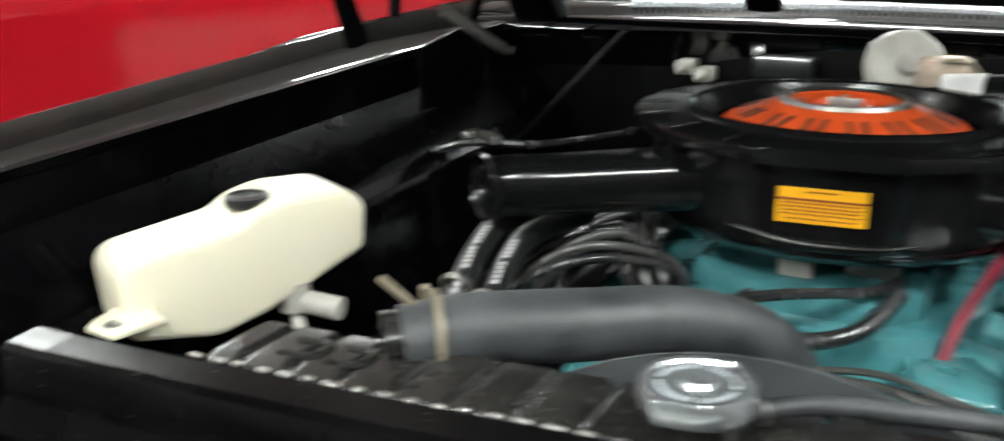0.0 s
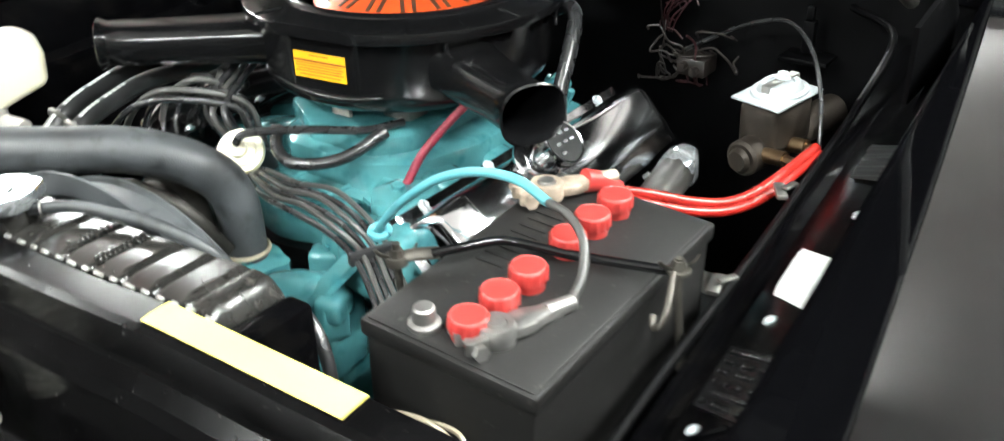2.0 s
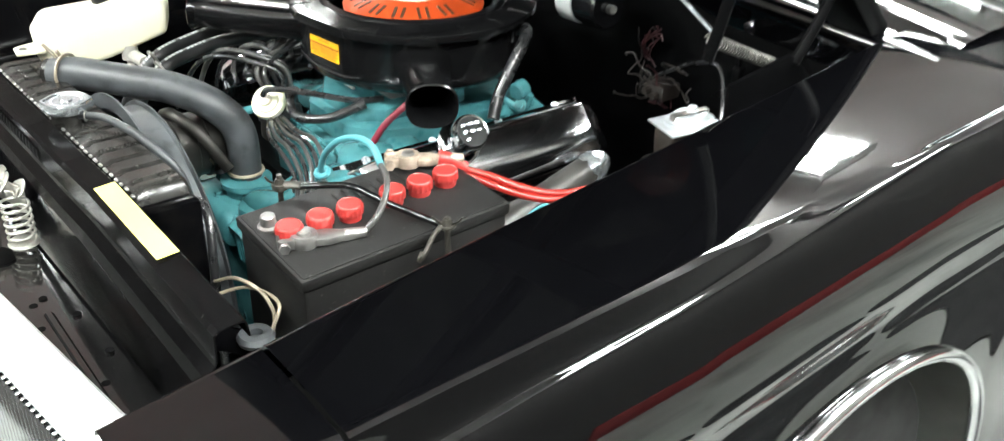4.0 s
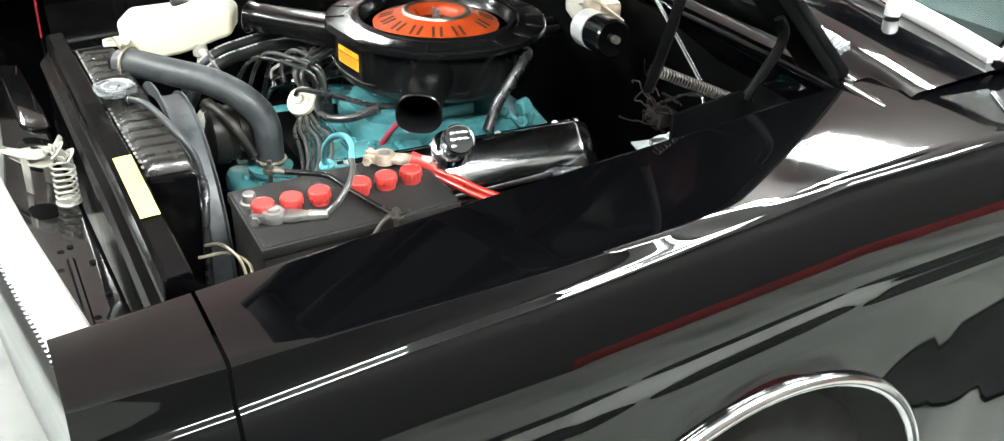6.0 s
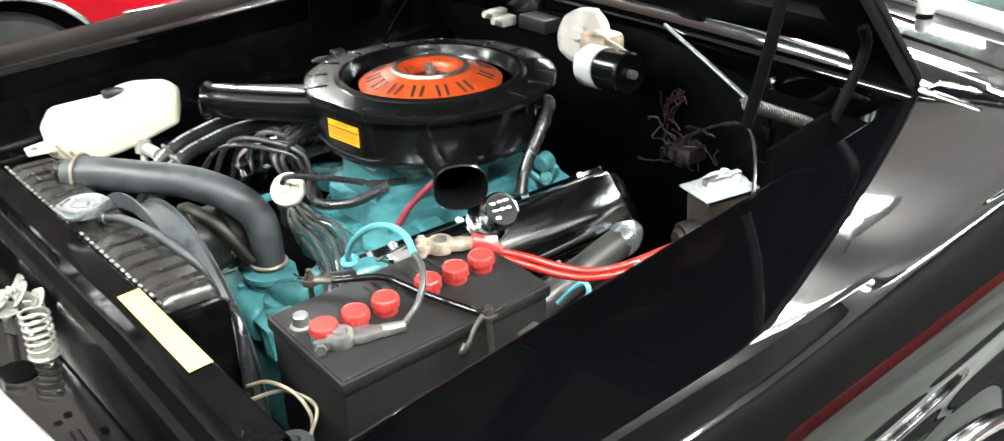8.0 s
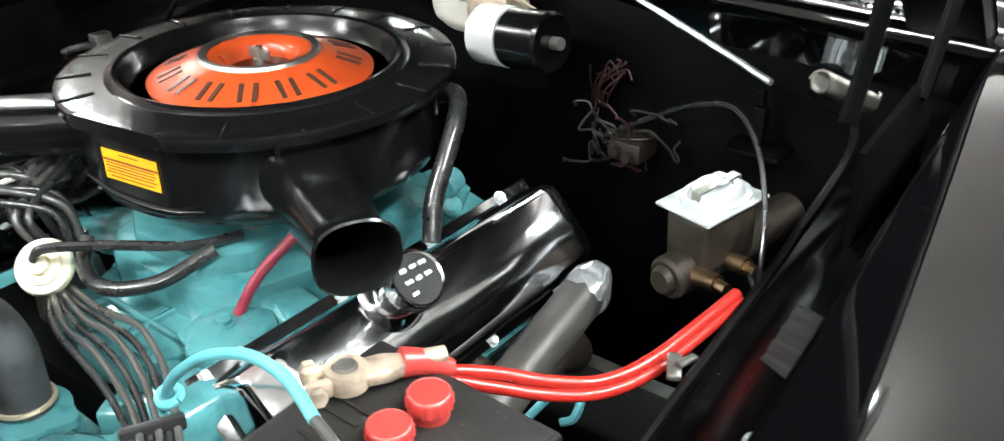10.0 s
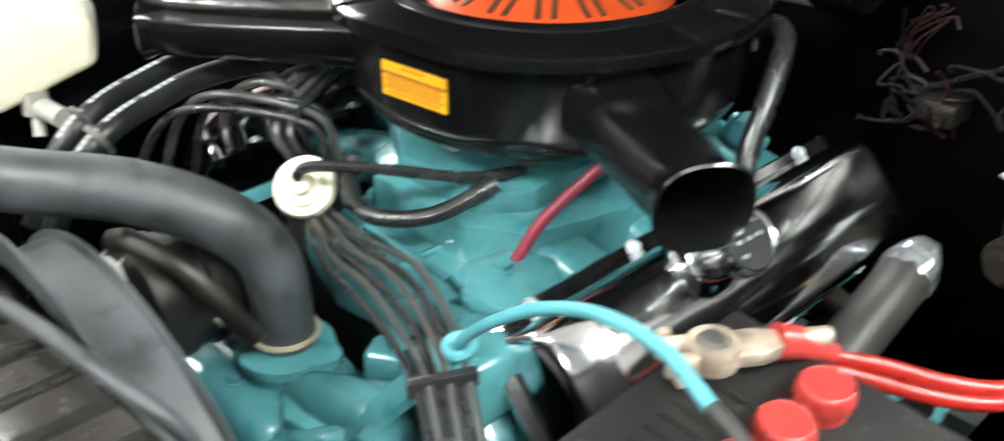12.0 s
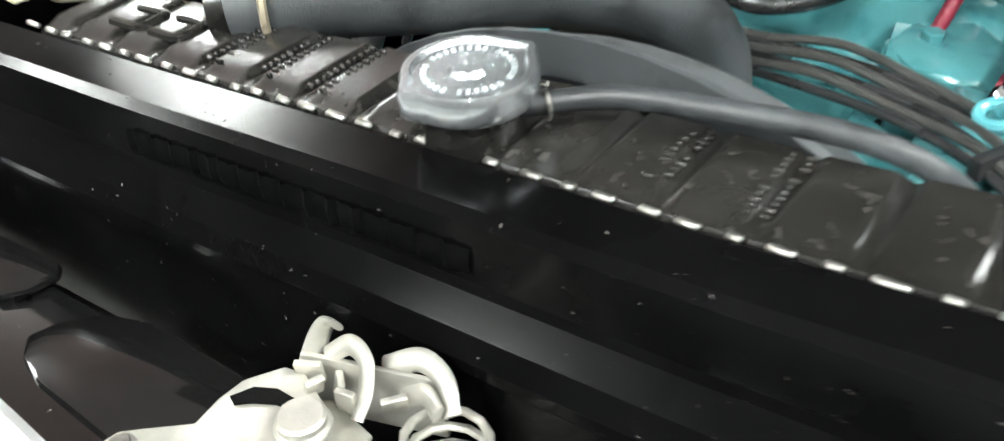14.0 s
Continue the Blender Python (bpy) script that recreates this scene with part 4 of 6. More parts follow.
def battery():
    t = thing("battery", (0.409, 0.583, 0.70), "black car battery with six red caps and clamps", "battery")
    tilt = Matrix.Rotation(radians(2.0), 4, "X") @ Matrix.Rotation(radians(3.0), 4, "Y")
    m = Matrix.Translation((0.415, 0.582, 0.913)) @ tilt
    b = box((0, 0, -0.10), (0.173, 0.306, 0.20), 0.006)
    b.transform(m)
    part("case", b, CASE, t, "matt black plastic case")
    b = box((0, 0, -0.012), (0.179, 0.312, 0.018), 0.004)
    b.transform(m)
    part("top_cover", b, CASE, t)
    lx = 0.003
    for y in (-0.125, -0.082, -0.039, 0.025, 0.068, 0.110):
        cap = lathe([(0.0148, 0), (0.0148, 0.008), (0.0168, 0.0085), (0.0172, 0.010), (0.0170, 0.019), (0.0160, 0.0215), (0.0148, 0.0222), (0.0141, 0.0214), (0.0, 0.0214)], m @ Matrix.Translation((lx, y, 0)), 48, lambda a, r: r + (0.0008 * math.cos(16 * a) if r > 0.0165 else 0))
        part("filler_cap", cap, REDCAP, t, "red plastic filler cap")
    for i in range(9):
        r = box((-0.045, -0.03 + 0.014 * i, 0.0008), (0.030, 0.003, 0.0016))
        r.transform(m)
        part("moulded_bar", r, CASE, t)
    post = lathe([(0.0105, 0), (0.0095, 0.018), (0.008, 0.0195), (0.0, 0.02)], m @ Matrix.Translation((-0.035, -0.135, 0)), 20)
    part("spare_post", join(post, lathe([(0.014, 0), (0.014, 0.004), (0.011, 0.006)], m @ Matrix.Translation((-0.035, -0.135, 0)), 20)), LEAD, t, "bare lead post")
    # hold-down rod across the top: a flat forged end, a bent rod, hooked bolts with wing nuts
    up = 0.0105
    part("hold_down_rod", tube([(x, y, z + up) for x, y, z in ((0.330, 0.520, 0.916), (0.352, 0.545, 0.919), (0.372, 0.572, 0.918), (0.405, 0.585, 0.914), (0.43, 0.592, 0.912), (0.47, 0.606, 0.910), (0.515, 0.620, 0.909))], 0.0046, 10, 4), SATIN, t, "bent glossy black hold-down rod")
    part("forged_end", join(tube([(0.304, 0.502, 0.922), (0.318, 0.512, 0.926), (0.334, 0.526, 0.926)], 0.0065, 10, 4, flat=0.5), cyl((0.304, 0.502, 0.917), (0.304, 0.502, 0.925), 0.0105, seg=16)), CORRODEDDARK, t, "corroded forged end")
    for x, y, tall in ((0.304, 0.502, 0.938), (0.522, 0.622, 0.934)):
        part("hook_bolt", tube([(x, y, tall), (x, y, 0.91), (x + 0.004, y, 0.86), (x + 0.010, y, 0.80)], 0.0038, 10, 4), CORRODEDDARK, t)
        wing = [cyl((x, y, 0.920), (x, y, 0.923), 0.011, seg=20), lathe([(0.0070, 0), (0.0075, 0.003), (0.0055, 0.009)], Matrix.Translation((x, y, 0.923)), 8)]
        for k in (-1, 1):
            wing.append(tube([(x + 0.004 * k, y + 0.005 * k, 0.924), (x + 0.009 * k, y + 0.011 * k, 0.928), (x + 0.012 * k, y + 0.015 * k, 0.934)], lambda f: 0.0034 - 0.0010 * f, 8, 4, flat=0.45))
        part("wing_nut", join(*wing), CORRODEDDARK, t, "corroded wing nut")
    part("hanging_hook", tube([(0.522, 0.612, 0.924), (0.528, 0.596, 0.917), (0.531, 0.584, 0.902), (0.528, 0.578, 0.890), (0.521, 0.580, 0.886), (0.517, 0.588, 0.892)], 0.0032, 8, 6), CORRODEDDARK, t, "bent wire hook")
    return t


battery()


def terminal(name, p, turn, material, label, cat="battery terminal"):
    """A split ring round the post with two bolted prongs, and a tapered lug for the cable."""
    t = thing(name, p, label, cat)
    m = Matrix.Translation(p) @ Matrix.Rotation(turn, 4, "Z")
    ring = lathe([(0.0100, 0.002), (0.0165, 0.001), (0.0178, 0.005), (0.0172, 0.015), (0.0160, 0.018), (0.0100, 0.018), (0.0100, 0.002)], m, 28, caps=False)
    lug = prism([(0.012, -0.013), (0.030, -0.014), (0.046, -0.0085), (0.062, -0.0075), (0.062, 0.0075), (0.046, 0.0085), (0.030, 0.014), (0.012, 0.013)], 0.003, 0.014, m, 0.003)
    part("clamp_ring", join(ring, lug), material, t)
    for k in (-1, 1):
        part("prong", prism([(-0.012, 0.004 * k), (-0.030, 0.004 * k), (-0.034, 0.009 * k), (-0.030, 0.014 * k), (-0.012, 0.013 * k)], 0.002, 0.016, m, 0.0025), material, t)
    q = join(cyl((-0.025, -0.019, 0.009), (-0.025, 0.019, 0.009), 0.0036, seg=10), lathe([(0.0072, 0), (0.0072, 0.006)], aim((-0.025, -0.022, 0.009), (-0.025, 0, 0.009)), 6), lathe([(0.0072, 0), (0.0072, 0.006)], aim((-0.025, 0.022, 0.009), (-0.025, 0, 0.009)), 6))
    q.transform(m)
    part("clamp_bolt", q, material, t)
    part("post", lathe([(0.0100, 0.0), (0.0094, 0.017), (0.008, 0.0205), (0.0, 0.021)], m, 20), LEAD, t, "lead battery post")
    q = cyl((0.050, 0, 0.0085), (0.078, 0, 0.0095), 0.0085, 0.0065, 16, 0.001)
    q.transform(m)
    part("cable_socket", q, material, t)
    return t


terminal("battery_terminal", (0.438, 0.466, 0.906), radians(68), LEAD, "grey lead clamp on the negative battery post")
terminal("battery_terminal", (0.350, 0.676, 0.921), radians(58), CORRODED, "tan corroded clamp on the positive battery post")


# ---- radiator ----
def radiator():
    t = thing("radiator", (-0.05, 0.36, 0.45), "black radiator with a ribbed top tank and chrome cap", "radiator")
    x0, x1 = -0.395, 0.285
    rows = []
    n = 257
    for k in range(n):
        x = x0 + (x1 - x0) * k / (n - 1)
        f = ((x - x0) % 0.0425) / 0.0425
        rib = 0.0 if f < 0.13 else (0.0024 if f < 0.20 or f > 0.95 else 0.0042)
        e = min(k, n - 1 - k)
        drop = 0.03 * max(0.0, 1 - e / 9) ** 2.2
        rows.append([(x, y, z - drop + 0.9 * sag(x)) for y, z in ((0.316, 0.925), (0.317, 0.946), (0.320, 0.950), (0.326, 0.950 + rib * 0.3), (0.332, 0.950 + rib), (0.384, 0.950 + rib), (0.390, 0.947 + rib * 0.3), (0.395, 0.938), (0.396, 0.905))])
    part("top_tank", sheet(rows, 0.0), TANK, t, "ribbed black top tank")
    bumps = []
    rb = random.Random(3)
    for x in (-0.214, -0.172, -0.130, 0.070, 0.117):
        for row in (-0.0055, 0.0030):
            for q in range(11):
                if rb.random() < 0.85:
                    bumps.append(box((x + row + 0.001 * rb.random(), 0.331 + 0.0048 * q, 0.9544 + 0.9 * sag(x + row)), (0.0030 + 0.0028 * rb.random(), 0.0024, 0.0026), 0.0007, seg=1))
    for bm in bumps:
        part("stamped_mark", bm, TANK, t)
    part("stamped_loop", tube([(x, y, z + 0.9 * sag(x)) for x, y, z in ((-0.325, 0.340, 0.9545), (-0.300, 0.340, 0.9545), (-0.296, 0.350, 0.9545), (-0.300, 0.362, 0.9545), (-0.325, 0.362, 0.9545))], 0.0035, 8, 4), TANK, t)
    part("stamped_loop", tube([(x, y, z + 0.9 * sag(x)) for x, y, z in ((-0.285, 0.340, 0.9545), (-0.262, 0.340, 0.9545), (-0.258, 0.350, 0.9545), (-0.262, 0.362, 0.9545), (-0.285, 0.362, 0.9545))], 0.0035, 8, 4), TANK, t)
    # soldered front seam: small tabs in a row
    tab, rt = None, random.Random(12)
    for k in range(34):
        x = x0 + 0.010 + 0.0200 * k
        if tab is None:
            tab = part("seam_tab", box((x, 0.3185, 0.9505 + 0.9 * sag(x)), (0.013, 0.0045, 0.0032), 0.0013, seg=1), STEEL, t, "worn metal seam tab")
            fx = x
        else:
            o = tab.copy()
            scene.collection.objects.link(o)
            wide = 0.55 + 0.6 * rt.random()
            o.location = (x - fx * wide + 0.004 * (rt.random() - 0.5), 0, 0.9 * (sag(x) - sag(fx)) - 0.001 * rt.random())
            o.scale.x = wide
    part("core", box((-0.055, 0.355, 0.68), (0.66, 0.05, 0.46)), UNDER, t)
    part("side_bracket", box((0.30, 0.355, 0.80), (0.03, 0.07, 0.28), 0.006), INNER, t)
    cap = part("cap_neck", cyl((-0.028, 0.335, 0.925), (-0.028, 0.335, 0.958), 0.0245, seg=28), TANK, t)

    def ears(a, r):
        return r + (0.0045 * max(0, math.cos(a * 2 - 2.4)) ** 14 if r > 0.02 else 0)
    part("pressure_cap", lathe([(0.0305, 0.960), (0.0325, 0.963), (0.0325, 0.9725), (0.031, 0.9755), (0.0275, 0.9755), (0.026, 0.9735), (0.010, 0.9735), (0.008, 0.976), (0.0, 0.976)], Matrix.Translation((-0.028, 0.335, -0.004)), 64, ears), CAPMETAL, t, "chrome pressure cap with two ears")
    part("cap_marks", join(*[box((-0.028 + 0.0210 * math.cos(a), 0.335 + 0.0210 * math.sin(a), 0.9699), (0.0028, 0.0018, 0.0008), 0, Matrix.Rotation(a, 4, 'Z')) for a in [2 * math.pi * k / 34 for k in range(34) if k % 9]]), ZINC, t, "small raised marks round the cap")
    part("outlet_neck", cyl((-0.262, 0.372, 0.932), (-0.225, 0.402, 0.934), 0.021, seg=20), TANK, t)
    return t


radiator()


def curved(name, pts, r, material, label, cat, seg=10, n=8, flat=1.0):
    ob = part(name, tube(pts, r, seg, n, flat), material)
    return tagged(ob, label, cat)


# thick upper hose with its two spring clamps
HOSE = [(-0.250, 0.380, 0.930), (-0.215, 0.408, 0.935), (-0.150, 0.462, 0.932), (-0.095, 0.515, 0.925), (-0.050, 0.562, 0.900), (-0.030, 0.592, 0.855), (-0.028, 0.596, 0.770)]
hose = thing("radiator_hose", HOSE[0], "thick grey-black rubber upper radiator hose", "hose")
part("hose_body", tube(HOSE, 0.0265, 20, 10), RUBBER, hose)
part("spring_clamp", join(tube([(-0.232 + 0.030 * math.cos(a) * 0.62, 0.394 - 0.030 * math.cos(a) * 0.78, 0.934 + 0.030 * math.sin(a)) for a in [2 * math.pi * k / 16 for k in range(17)]], 0.0028, 6, 2), tube([(-0.245, 0.385, 0.957), (-0.262, 0.372, 0.978)], 0.003, 6, 2), tube([(-0.238, 0.39, 0.962), (-0.235, 0.385, 0.972)], 0.003, 6, 2)), TAN, hose, "tan spring clamp")
part("spring_clamp", tube([(-0.028 + 0.0285 * math.cos(a), 0.596 + 0.0285 * math.sin(a), 0.782) for a in [2 * math.pi * k / 16 for k in range(17)]], 0.0028, 6, 2), TAN, hose, "tan spring clamp")

# fan shroud: a wide arched band behind the tank, and the fan
shroud = thing("fan_shroud", (-0.05, 0.44, 0.45), "grey-black arched fan shroud behind the radiator", "fan shroud")
rows = []
for k in range(45):
    a = radians(-20 + 220 * k / 44)
    r = 0.232
    rows.append([(0.0 + (r + dr) * math.cos(a), y, 0.70 + (r + dr) * math.sin(a)) for y, dr in ((0.400, 0.010), (0.404, 0.003), (0.425, 0.0), (0.444, 0.001), (0.447, 0.007))])
part("ring", sheet(rows, 0.003), RUBBER, shroud, "arched shroud ring")
part("panel", sheet([[(0.0 + r * math.cos(a), 0.4005, 0.70 + r * math.sin(a)) for r in (0.238, 0.262)] for a in [radians(20 + 140 * k / 24) for k in range(25)]], 0.003), RUBBER, shroud)
for k in range(7):
    a = 2 * math.pi * k / 7
    bm = sheet([[(0.03 * math.cos(a) * 0 + u, 0.43 + 0.02 * v, w) for v in (-1, 1)] for u, w in ((0.03, 0), (0.12, 0.01), (0.20, 0.015))], 0.003)
    bm.transform(Matrix.Translation((0, 0, 0.70)) @ Matrix.Rotation(a, 4, "Y"))
    part("fan_blade", bm, SATIN, shroud)

# overflow hose from the cap neck over the tank, then down behind it; a second hose at the tank's end
over = thing("overflow_hose", (-0.005, 0.345, 0.962), "thin black overflow hose over the radiator tank", "hose")
part("hose_body", tube([(-0.008, 0.345, 0.951), (0.03, 0.366, 0.956), (0.075, 0.377, 0.957), (0.13, 0.384, 0.958), (0.165, 0.396, 0.945), (0.185, 0.412, 0.915), (0.192, 0.420, 0.86), (0.192, 0.422, 0.70)], 0.0058, 12, 8), RUBBER, over)
part("hose_clamp", tube([(0.004 + 0.0045 * math.cos(a), 0.350 - 0.0035 * math.cos(a), 0.9525 + 0.0068 * math.sin(a)) for a in [2 * math.pi * k / 12 for k in range(13)]], 0.0012, 6, 2), STEEL, over, "small wire clamp")
curved("drain_hose", [(0.250, 0.405, 0.905), (0.280, 0.404, 0.912), (0.305, 0.400, 0.895), (0.322, 0.392, 0.86), (0.328, 0.388, 0.80), (0.328, 0.385, 0.62)], 0.0062, WIRE, "black hose bending down past the end of the radiator", "hose", 10, 8)
alt = thing("alternator", (-0.10, 0.53, 0.76), "dark cast alternator behind the radiator hose", "alternator")
part("case", lathe([(0.02, 0), (0.05, 0.004), (0.058, 0.012), (0.058, 0.04), (0.054, 0.042), (0.054, 0.06), (0.058, 0.062), (0.058, 0.085), (0.045, 0.098), (0.0, 0.10)], Matrix.Translation((-0.105, 0.49, 0.815)) @ Matrix.Rotation(-math.pi / 2, 4, "X"), 32), DARKCAST, alt, "ribbed cast case")
part("end_bracket", join(lathe([(0.012, -0.012), (0.026, -0.008), (0.031, 0.004), (0.029, 0.016), (0.020, 0.026), (0.0, 0.028)], aim((-0.112, 0.512, 0.842), (-0.118, 0.485, 0.868)), 24, lambda a, r: r * (1 + 0.05 * math.cos(9 * a))), cyl((-0.100, 0.505, 0.845), (-0.070, 0.520, 0.838), 0.012, 0.009, 14)), PALE, alt, "pale ribbed cast end")
part("pulley", lathe([(0.034, 0), (0.034, 0.006), (0.026, 0.011), (0.034, 0.016), (0.034, 0.022), (0.0, 0.022)], Matrix.Translation((-0.105, 0.463, 0.815)) @ Matrix.Rotation(-math.pi / 2, 4, "X"), 28), SATIN, alt)
part("adjusting_arm", tube([(-0.13, 0.50, 0.872), (-0.09, 0.505, 0.885), (-0.04, 0.53, 0.86), (-0.01, 0.56, 0.80)], 0.009, 8, 5, flat=0.4), DARKCAST, alt)

for pts in ([(-0.118, 0.590, 0.790), (-0.098, 0.582, 0.806), (-0.082, 0.578, 0.800), (-0.070, 0.574, 0.812), (-0.058, 0.570, 0.806)], [(-0.092, 0.584, 0.822), (-0.086, 0.580, 0.806), (-0.080, 0.578, 0.790), (-0.092, 0.582, 0.776), (-0.110, 0.590, 0.770)], [(-0.110, 0.588, 0.772), (-0.085, 0.580, 0.770), (-0.066, 0.574, 0.777)]):
    curved("yellow_wire", pts, 0.0017, WIREYELLOW, "thin greenish yellow wire end by the thermostat housing", "wire", 6, 5)

# bypass hose beside the thermostat housing
bp = thing("bypass_hose", (-0.07, 0.57, 0.74), "short black bypass hose with a wire clamp", "hose")
part("hose_body", tube([(-0.115, 0.59, 0.885), (-0.092, 0.575, 0.865), (-0.075, 0.568, 0.83), (-0.070, 0.568, 0.77)], 0.0125, 14, 8), RUBBER, bp)
part("wire_clamp", join(tube([(-0.070 + 0.0145 * math.cos(a), 0.568 + 0.0145 * math.sin(a), 0.787) for a in [2 * math.pi * k / 14 for k in range(15)]], 0.0018, 6, 2), tube([(-0.060, 0.557, 0.787), (-0.050, 0.548, 0.802), (-0.058, 0.545, 0.812)], 0.0018, 6, 3), tube([(-0.056, 0.561, 0.787), (-0.042, 0.556, 0.800), (-0.040, 0.560, 0.812)], 0.0018, 6, 3)), TAN, bp, "tan wire clamp")

# ---- washer reservoir ----
def reservoir():
    t = thing("washer_reservoir", (-0.575, 0.56, 0.84), "cream translucent plastic washer reservoir with a black cap", "reservoir")
    m = Matrix.Translation((-0.572, 0.562, 0)) @ Matrix.Rotation(math.atan2(0.24, 0.11), 4, "Z")
    # long outline seen from the side, local x along, z up
    outline = [(-0.124, 0.838), (-0.040, 0.822), (0.010, 0.834), (0.122, 0.880), (0.126, 0.930), (0.102, 0.949), (0.040, 0.952), (0.006, 0.944), (-0.014, 0.931), (-0.118, 0.916), (-0.130, 0.902)]
    bm = bmesh.new()
    f = bm.faces.new([bm.verts.new((x, -0.045, z)) for x, z in outline])
    e = bmesh.ops.extrude_face_region(bm, geom=[f])
    bmesh.ops.translate(bm, vec=(0, 0.09, 0), verts=[v for v in e["geom"] if isinstance(v, bmesh.types.BMVert)])
    bmesh.ops.bevel(bm, geom=bm.edges[:], offset=0.011, segments=4, profile=0.5, affect="EDGES")
    bm.transform(m)
    part("tank", bm, CREAM, t)
    c = m @ Vector((0.010, -0.012, 0.9400))
    part("cap", lathe([(0.022, 0), (0.0235, 0.004), (0.0225, 0.010), (0.016, 0.012), (0.015, 0.009), (0.0, 0.009)], Matrix.Translation(c), 28), BLACKPLASTIC, t, "black ribbed cap")
    p = m @ Vector((0.045, -0.03, 0.858))
    part("pump", join(cyl(p, p - Vector((0, 0, 0.03)), 0.016, seg=18), cyl(p - Vector((0, 0, 0.02)), p + Vector((0.05, 0.01, -0.025)), 0.012, seg=16), cyl(p - Vector((0, 0, 0.03)), p - Vector((-0.012, 0.008, 0.055)), 0.007, seg=12)), PALE, t, "pale plastic washer pump")
    tab = part("mount_tab", prism([(-0.018, -0.016), (0.020, -0.020), (0.030, 0.030), (-0.040, 0.060), (-0.026, 0.0)], 0, 0.006, Matrix.Translation((-0.578, 0.410, 0.862)), 0.002), CREAM, t)
    part("screw", hexbolt((-0.577, 0.407, 0.867), (0, 0, 1), 0.006, 0.004), STEEL, tab)
    return t


reservoir()

# ---- distributor, plug wires, heater hoses ----
dist = thing("distributor", (-0.16, 0.72, 0.78), "black distributor cap with looping plug wires and a pale vacuum can", "distributor")
part("housing", cyl((-0.155, 0.715, 0.70), (-0.175, 0.735, 0.785), 0.030, 0.036), DARKCAST, dist)
part("cap", lathe([(0.040, 0), (0.041, 0.016), (0.036, 0.034), (0.020, 0.042), (0.0, 0.042)], aim((-0.175, 0.735, 0.782), (-0.19, 0.75, 0.84)), 28), BLACKPLASTIC, dist)
can = aim((-0.140, 0.700, 0.840), (-0.125, 0.680, 0.862))
part("vacuum_can", lathe([(0.016, -0.012), (0.030, -0.004), (0.032, 0.002), (0.030, 0.008), (0.022, 0.010), (0.021, 0.013), (0.012, 0.015), (0.011, 0.022), (0.0, 0.023)], can, 36), CREAM, dist, "pale yellowish vacuum can")
part("vacuum_hose", tube([(-0.128, 0.684, 0.862), (-0.11, 0.69, 0.878), (-0.06, 0.73, 0.880), (0.0, 0.79, 0.872), (0.02, 0.84, 0.87)], 0.0055, 8, 8), WIRE, dist)
part("carb_hose", tube([(-0.105, 0.735, 0.872), (-0.085, 0.715, 0.850), (-0.045, 0.712, 0.843), (0.0, 0.745, 0.850), (0.025, 0.80, 0.872)], 0.0085, 10, 8), WIRE, dist, "black rubber hose")
rnd = random.Random(4)
for i in range(9):
    a = 2 * math.pi * i / 9
    s = Vector((-0.186 + 0.024 * math.cos(a), 0.746 + 0.024 * math.sin(a), 0.818))
    up = s + Vector((-0.016, -0.012, 0.062 + 0.014 * rnd.random()))
    arc = Vector((-0.235 - 0.008 * rnd.random(), 0.655 + 0.022 * i, 0.902 + 0.014 * rnd.random()))
    low = Vector((-0.298 - 0.006 * rnd.random(), 0.630 + 0.028 * i, 0.868 + 0.016 * rnd.random()))
    end = Vector((-0.325, 0.600 + 0.036 * i, 0.79))
    part("plug_wire", tube([s, s + Vector((0.0, -0.003, 0.022)), up, arc, low, end], 0.0046, 10, 8), GREYWIRE if i % 2 else WIRE, dist, "dark grey plug wire")
    part("boot", cyl(s - Vector((0, 0, 0.01)), s + Vector((0, 0, 0.022)), 0.008, 0.006, 10), WIRE, dist)

for k, (dx, dz) in enumerate(((0, 0), (0.030, -0.010))):
    pts = [(-0.325 + dx, 0.500, 0.80 + dz), (-0.318 + dx, 0.535, 0.865 + dz), (-0.318 + dx, 0.575, 0.898 + dz), (-0.335 + dx, 0.635, 0.908 + dz), (-0.350 + dx, 0.710, 0.912 + dz), (-0.345 + dx, 0.82, 0.905 + dz), (-0.32 + dx, 0.98, 0.89 + dz), (-0.30 + dx, 1.25, 0.88 + dz), (-0.30 + dx, 1.385, 0.88 + dz)]
    h = curved("heater_hose", pts, 0.0125, HOSEBLACK, "black rubber heater hose with white printed bars", "hose", 14, 8)
    line = spline(pts, 8)
    for j in range(3):
        for q in range(5):
            i = 11 + j * 6 + q
            p, d = line[i], (line[i + 1] - line[i]).normalized()
            up = Vector((0.25, -0.55, 0.8))
            up = (up - d * up.dot(d)).normalized()
            b = box((0, 0, 0), (0.006, 0.005, 0.0008))
            b.transform(Matrix.Translation(p + up * 0.0126) @ Matrix((d, up.cross(d), up)).transposed().to_4x4())
            part("printed_bar", b, WHITEMARK, h, smooth=False)
clip = tagged(part("hose_clip", join(*[tube([(-0.318 + dx + 0.0145 * math.cos(a), 0.568 - 0.008 * math.sin(a), 0.894 + dz + 0.0145 * math.sin(a)) for a in [2 * math.pi * k / 12 for k in range(13)]], 0.0035, 6, 2) for dx, dz in ((0, 0), (0.03, -0.01))]), STEEL), "grey metal clip round two heater hoses", "hose clip")

